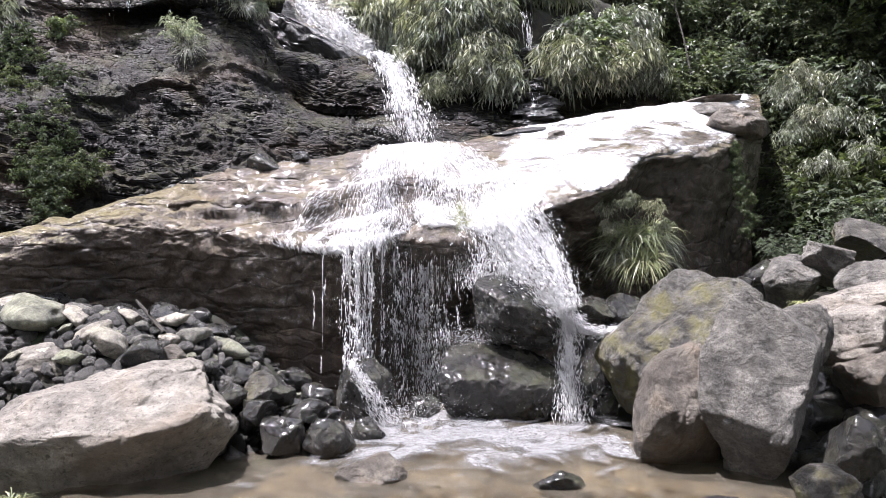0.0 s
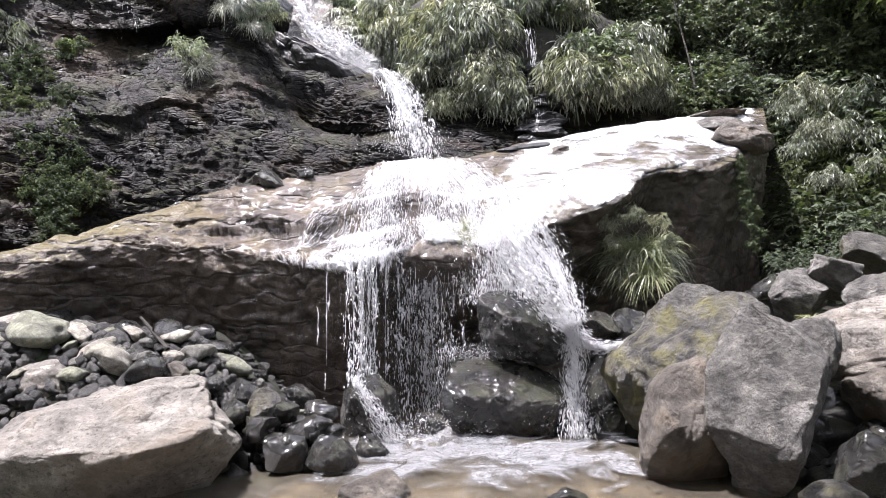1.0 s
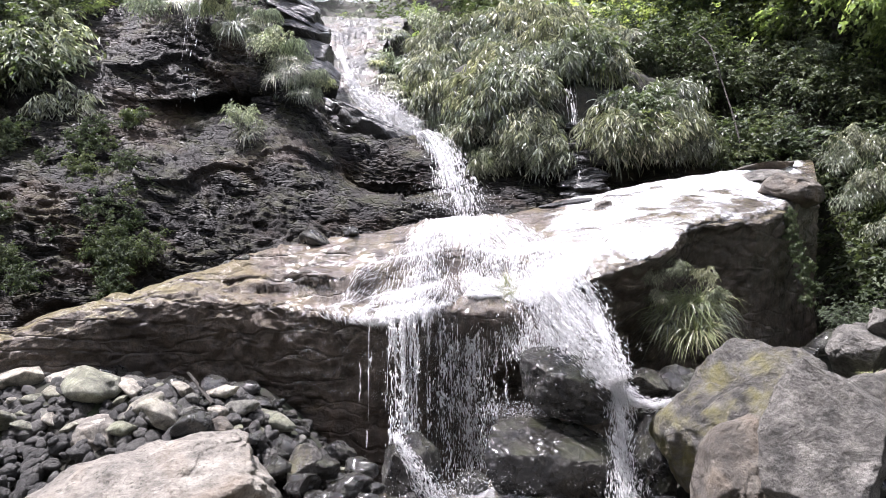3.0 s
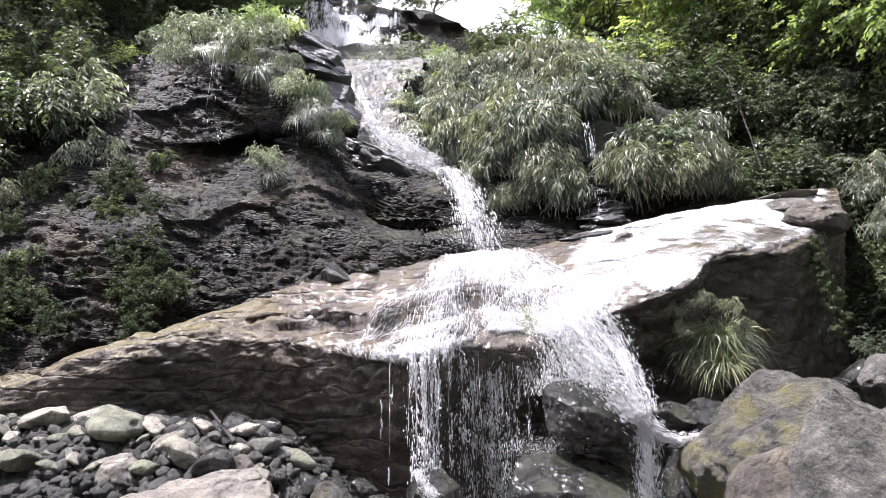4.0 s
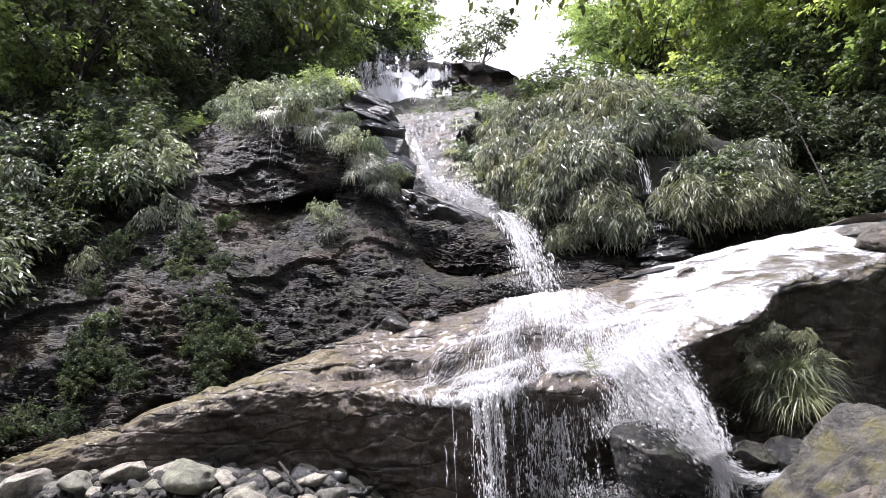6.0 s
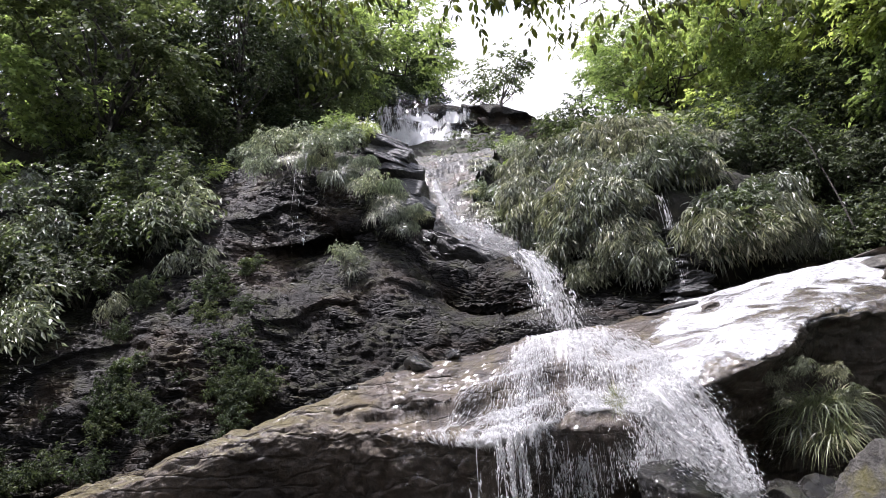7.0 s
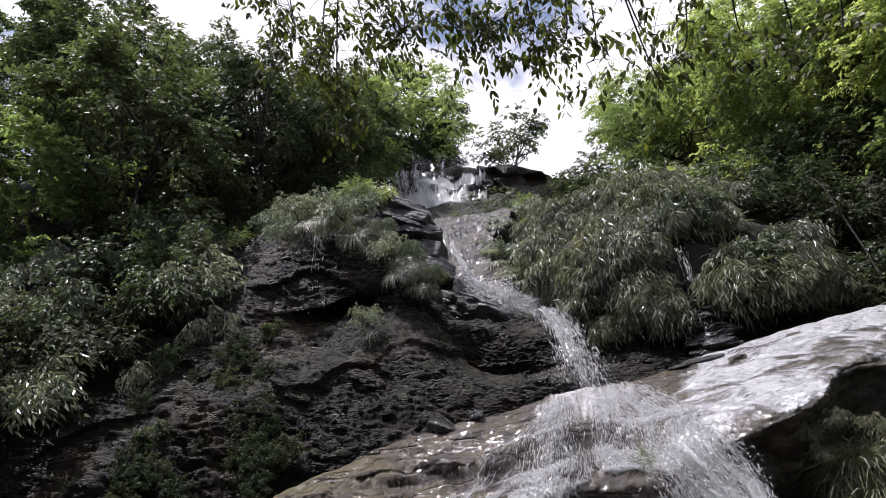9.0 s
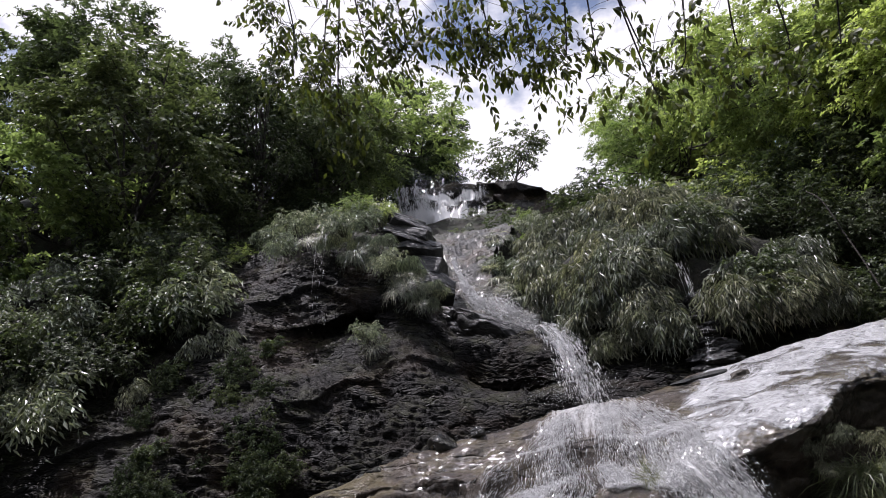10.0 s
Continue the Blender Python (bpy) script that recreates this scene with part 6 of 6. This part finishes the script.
for k, (x, z) in enumerate(((-3.34, 6.14), (-3.09, 5.9), (-3.44, 5.83), (-2.84, 5.62), (-3.22, 5.53), (-2.94, 5.32), (-2.69, 5.48), (-3.55, 6.16), (-4.88, 6.89), (-4.61, 6.97), (-4.34, 6.72), (-4.13, 6.81),
                            (-3.91, 6.62), (-3.73, 6.71), (-4.07, 6.43), (-3.81, 6.29), (-3.6, 6.43), (-4.49, 6.53), (-3.34, 5.31))):
    SHRUBS.put(6, stand(x, 8.85, z + 0.12, 75 * k, 0.58 + 0.14 * math.sin(5 * k), (25, 0)), group="tufts on the cliff")
for k in range(16):   # bare slope between the channel and the mound
    x, y = rng.uniform(-2.4, -0.6), rng.uniform(12.4, 16.5)
    SHRUBS.put((4, 3, 2)[k % 3], stand(x, y, height_at(x, y) + 0.05, 50 * k, rng.uniform(0.4, 0.75), (15, 0)), group="plants by the channel")

for k in range(26):   # growth on the steep bank behind the slab's end, dimmed by shade-dark leaf colour
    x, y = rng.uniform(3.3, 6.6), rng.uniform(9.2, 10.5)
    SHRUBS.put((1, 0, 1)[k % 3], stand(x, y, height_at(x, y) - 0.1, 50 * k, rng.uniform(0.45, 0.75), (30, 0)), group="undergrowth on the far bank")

for k, (x, y, z) in enumerate(((-3.3, 17.4, 11.3), (-0.39, 17.0, 11.05), (0.26, 17.5, 11.93), (-0.66, 16.5, 10.63), (0.62, 16.0, 10.16))):   # bushes closing the gap beside the cap rock
    SHRUBS.put((1, 0, 1)[k % 3], stand(x, y, z - 0.4, 70 * k, 1.1, (5, 0)), group="plants below the top fall")

# ---- the overgrown mound ----
MOUND_LOW = [(-0.75, 9.9, 4.7), (-0.35, 9.1, 3.8), (0.3, 8.75, 3.5), (1.5, 8.6, 3.5), (2.4, 8.8, 3.7), (3.0, 9.2, 3.9), (3.5, 9.8, 4.0)]
MOUND_TOP = [(-1.35, 11.3, 6.4), (-0.7, 11.0, 6.7), (0.2, 10.9, 6.8), (1.4, 11.0, 6.9), (2.5, 11.0, 6.6), (3.3, 10.9, 5.9), (4.0, 11.0, 5.0)]


def mound_point(u, w):
    a, b = curve_at(MOUND_LOW, u), curve_at(MOUND_TOP, u)
    p = a + (b - a) * w[:, None]
    p[:, 1] -= 0.5 * np.sin(np.pi * np.clip(w, 0, 1)) ** 0.8
    p[:, 2] += 0.35 * np.sin(np.pi * np.clip(w, 0, 1))
    return p


U_ = grid_uv(90, 50)
P_ = mound_point(U_[:, 0] * 6, U_[:, 1] * 1.3)
P_ += grid_normals(P_, 90, 50) * (fbm(P_ * 1.5, 4, 61) * 0.15)[:, None]
tagged(new("mound", mesh_of("mound", P_, grid_faces(90, 50), M_SOIL)), "steep soil mound under the grass", "mound", kind="structure")
rng = np.random.default_rng(12)
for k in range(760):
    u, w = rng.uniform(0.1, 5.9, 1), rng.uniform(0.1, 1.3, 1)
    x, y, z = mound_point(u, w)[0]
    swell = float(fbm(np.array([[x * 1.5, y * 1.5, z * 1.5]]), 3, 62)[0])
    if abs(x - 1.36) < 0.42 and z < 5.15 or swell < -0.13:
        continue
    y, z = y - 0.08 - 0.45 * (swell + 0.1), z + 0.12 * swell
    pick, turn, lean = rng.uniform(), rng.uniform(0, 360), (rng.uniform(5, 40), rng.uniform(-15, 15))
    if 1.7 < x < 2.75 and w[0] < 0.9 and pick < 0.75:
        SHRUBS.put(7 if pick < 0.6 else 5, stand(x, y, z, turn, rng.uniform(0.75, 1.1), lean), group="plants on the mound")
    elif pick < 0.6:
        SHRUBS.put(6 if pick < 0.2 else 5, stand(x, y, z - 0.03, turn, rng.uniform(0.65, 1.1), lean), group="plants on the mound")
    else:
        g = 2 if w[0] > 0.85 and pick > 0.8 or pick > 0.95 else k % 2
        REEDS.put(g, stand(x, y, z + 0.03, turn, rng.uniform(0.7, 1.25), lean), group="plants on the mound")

# ---- tufts by the slab ----
for k, (x, y, z, s) in enumerate([(1.95, 6.35, 1.6, 0.9), (2.1, 6.3, 1.75, 1.0), (2.3, 6.35, 1.8, 1.0), (2.45, 6.4, 1.7, 0.85), (2.2, 6.2, 1.5, 0.9), (2.05, 6.2, 1.42, 0.7), (2.35, 6.25, 1.5, 0.8), (1.85, 6.4, 1.85, 0.6)]):
    REEDS.put(3 if k % 3 else 4, stand(x, y, z, 50 * k, s * 0.92, (24, 0)), "green grass tuft growing under the slab", "tufts under the slab")
for k, (x, y, z, s) in enumerate([(5.4, 8.5, 4.0, 0.75), (6.1, 8.4, 3.9, 0.8), (5.0, 8.3, 3.75, 0.55), (5.7, 8.1, 3.3, 0.75), (4.9, 7.9, 3.1, 0.5), (5.3, 8.2, 3.3, 0.55), (5.0, 7.4, 2.6, 0.5), (5.6, 7.6, 2.8, 0.55), (5.2, 7.9, 3.4, 0.5), (4.55, 6.7, 1.45, 0.4), (5.2, 6.9, 1.6, 0.5), (3.95, 6.6, 1.4, 0.28)]):
    SHRUBS.put(3 if k < 9 else 1, stand(x, y, z, 65 * k, s, (15, 0)), "bushy plant at the end of the slab", "plants at the end of the slab")


for k, (x, y, z, s) in enumerate([(1.75, 6.2, 2.0, 0.26), (2.0, 6.15, 2.08, 0.3), (2.3, 6.2, 2.0, 0.28), (2.45, 6.25, 1.8, 0.24), (1.8, 6.15, 1.8, 0.22)]):
    SHRUBS.put(3, stand(x, y, z, 80 * k, s, (30, 0)), "drooping tuft growing under the slab, silver sheen painted in", "tufts under the slab")
for k in range(9):
    IVY.put(0, stand(3.62 + 0.02 * k + 0.06 * math.sin(3 * k), 7.1 - 0.02 * k, 2.85 - 0.13 * k, 70 * k, 0.36, (60, 0)), "yellow-green plants hanging down the slab's end", "plants at the end of the slab")
for k in range(22):   # right bank of the upper channel
    s = rng.uniform(1.6, 5.0)
    c = curve_at(CHANNEL, np.array([s]))[0]
    w = float(curve_at(np.array(CHANNEL_WIDTH)[:, None], np.array([s]))[0, 0])
    e = rng.uniform(0.62, 1.35)
    REEDS.put(int(rng.integers(3)), stand(c[0] + e * w, c[1] + 0.25 * e * w, c[2] + 0.06, rng.uniform(0, 360), rng.uniform(0.5, 0.9), (20, 0)), "grass clump on the bank of the upper channel", "plants by the channel")


REEDS.put(3, stand(0.2, 5.78, 1.92, 20, 0.34, (105, 0)), "dull grass tuft hanging on the rounded face", "tufts under the slab")


# ---- the tree overhead ----
def overhead_tree():
    rng = np.random.default_rng(5)
    root = tagged(new("overhanging_tree"), "tree whose leafy boughs hang over the view", "tree")
    limb = curve_at([(3.4, -1.2, 3.2), (2.9, 0.6, 5.3), (1.9, 2.2, 6.0), (0.3, 2.9, 6.5), (-1.4, 3.1, 7.0), (-2.6, 3.1, 7.2)], np.linspace(0, 5, 30))
    wood = [(curve_at([(3.7, -1.8, -0.4), (3.6, -1.7, 1.5), (3.4, -1.2, 3.2), (3.3, -1.4, 5.5)], np.linspace(0, 3, 12)), np.linspace(0.2, 0.09, 12)),
            (limb, np.linspace(0.07, 0.012, 30))]
    O, D = [], []
    for x, z, n, r in ((-2.15, 5.8, 8, 0.25), (-1.9, 5.4, 14, 0.3), (-1.65, 5.05, 16, 0.3), (-1.52, 4.68, 10, 0.22), (-1.3, 5.25, 15, 0.3), (-0.95, 5.15, 15, 0.3), (-0.6, 5.05, 15, 0.3), (-0.3, 4.95, 15, 0.3), (0.0, 4.82, 14, 0.28),
                        (0.25, 4.66, 11, 0.25), (0.42, 4.46, 7, 0.17), (0.7, 4.55, 11, 0.22), (0.72, 4.15, 9, 0.18), (1.0, 4.36, 12, 0.24), (1.3, 4.34, 12, 0.24), (1.6, 4.3, 10, 0.24), (1.9, 4.25, 7, 0.2)):
        y = 3.2
        c = np.array((x, y, z))
        a = limb[np.argmin(np.abs(limb[:, 0] - x))]
        bough = curve_at([a, (a + c) / 2 + (0.15 * math.sin(7 * x), -0.1, 0.12), c, c + (0.12 * math.cos(9 * x), 0.05, -0.16)], np.linspace(0, 3, 22))
        wood.append((bough, np.linspace(0.01, 0.003, 22)))
        for _ in range(int(n * (2.6 if x < 0.4 else 1.2))):
            b = bough[rng.integers(11, 22)]
            O.append(b + rng.normal(0, r * 0.5, 3))
            D.append(rng.normal(0, 0.7, 3) + (0, 0, -0.15))
            wood.append((curve_at([b, (b + O[-1]) / 2 + (0, 0, 0.03), O[-1]], np.linspace(0, 2, 4)), np.linspace(0.0022, 0.001, 4)))
    V, F = tubes(wood, 5)
    part("trunk", mesh_of("trunk", V, F, M_BARK), root, "bark-brown trunk with thin hanging boughs")
    O, D = np.array(O), np.array(D)
    V, F = sprays(O, D, rng.uniform(0.16, 0.32, len(O)), 9, 0.074, 0.42, 0.55, rng, 0.75, shape=ovals)
    part("leaves", mesh_of("leaves", V, F, M_HANG, shade=False), root, "oval leaves lit through by the sun")


overhead_tree()

REEDS.put(2, stand(-2.72, 3.55, 0.0, 20, 0.45), "small green grass tuft beside the big boulder", "grass tufts")
REEDS.put(2, stand(3.42, 5.35, 1.08, 50, 0.35), "small green grass tuft between pale boulders", "grass tufts")
V_, F_ = tubes([(curve_at([(-2.88, 5.3, 1.12), (-2.7, 5.18, 1.0), (-2.48, 5.02, 0.86)], np.linspace(0, 2, 9)), np.linspace(0.012, 0.02, 9)), (curve_at([(-2.7, 5.18, 1.0), (-2.64, 5.1, 1.1)], np.linspace(0, 1, 4)), np.linspace(0.01, 0.005, 4))])
tagged(new("driftwood", mesh_of("driftwood", V_, F_, M_BARK)), "grey bare driftwood stick lying on the cobbles", "driftwood")

V_, F_ = tubes([(curve_at([(3.71, 9.85, 6.64), (3.81, 9.6, 6.29), (3.93, 9.5, 5.59), (4.0, 9.35, 5.01), (4.04, 9.2, 4.42)], np.linspace(0, 4, 22)), np.linspace(0.01, 0.016, 22))])
tagged(new("bare_branch", mesh_of("bare_branch", V_, F_, M_BARK)), "thin bare branch hanging in front of the dark bank", "branch")
for k, (x, y, z) in enumerate([(5.74, 10.0, 6.31), (5.7, 9.9, 5.78), (5.69, 10.4, 7.22)]):
    SHRUBS.put((4, 2, 4)[k], stand(x, y, z - 0.25, 90 * k, 0.5, (20, 0)), "bright glossy bush on the steep bank", "undergrowth on the far bank")

# ---- depth ----
DEPTH = 1.185   # the plan above is drawn shortened along y; here it gets its true depth
stretch = Matrix.Diagonal((1.0, DEPTH, 1.0, 1.0))
done = set()
for ob in [o for o in scene.objects if o.parent is None and o.type in {"MESH", "EMPTY"}]:
    if ob.matrix_basis == Matrix.Identity(4):
        for o in (ob, *ob.children):
            if o.type == "MESH" and o.data.name not in done:
                done.add(o.data.name)
                o.data.transform(stretch)
    else:
        ob.location.y *= DEPTH
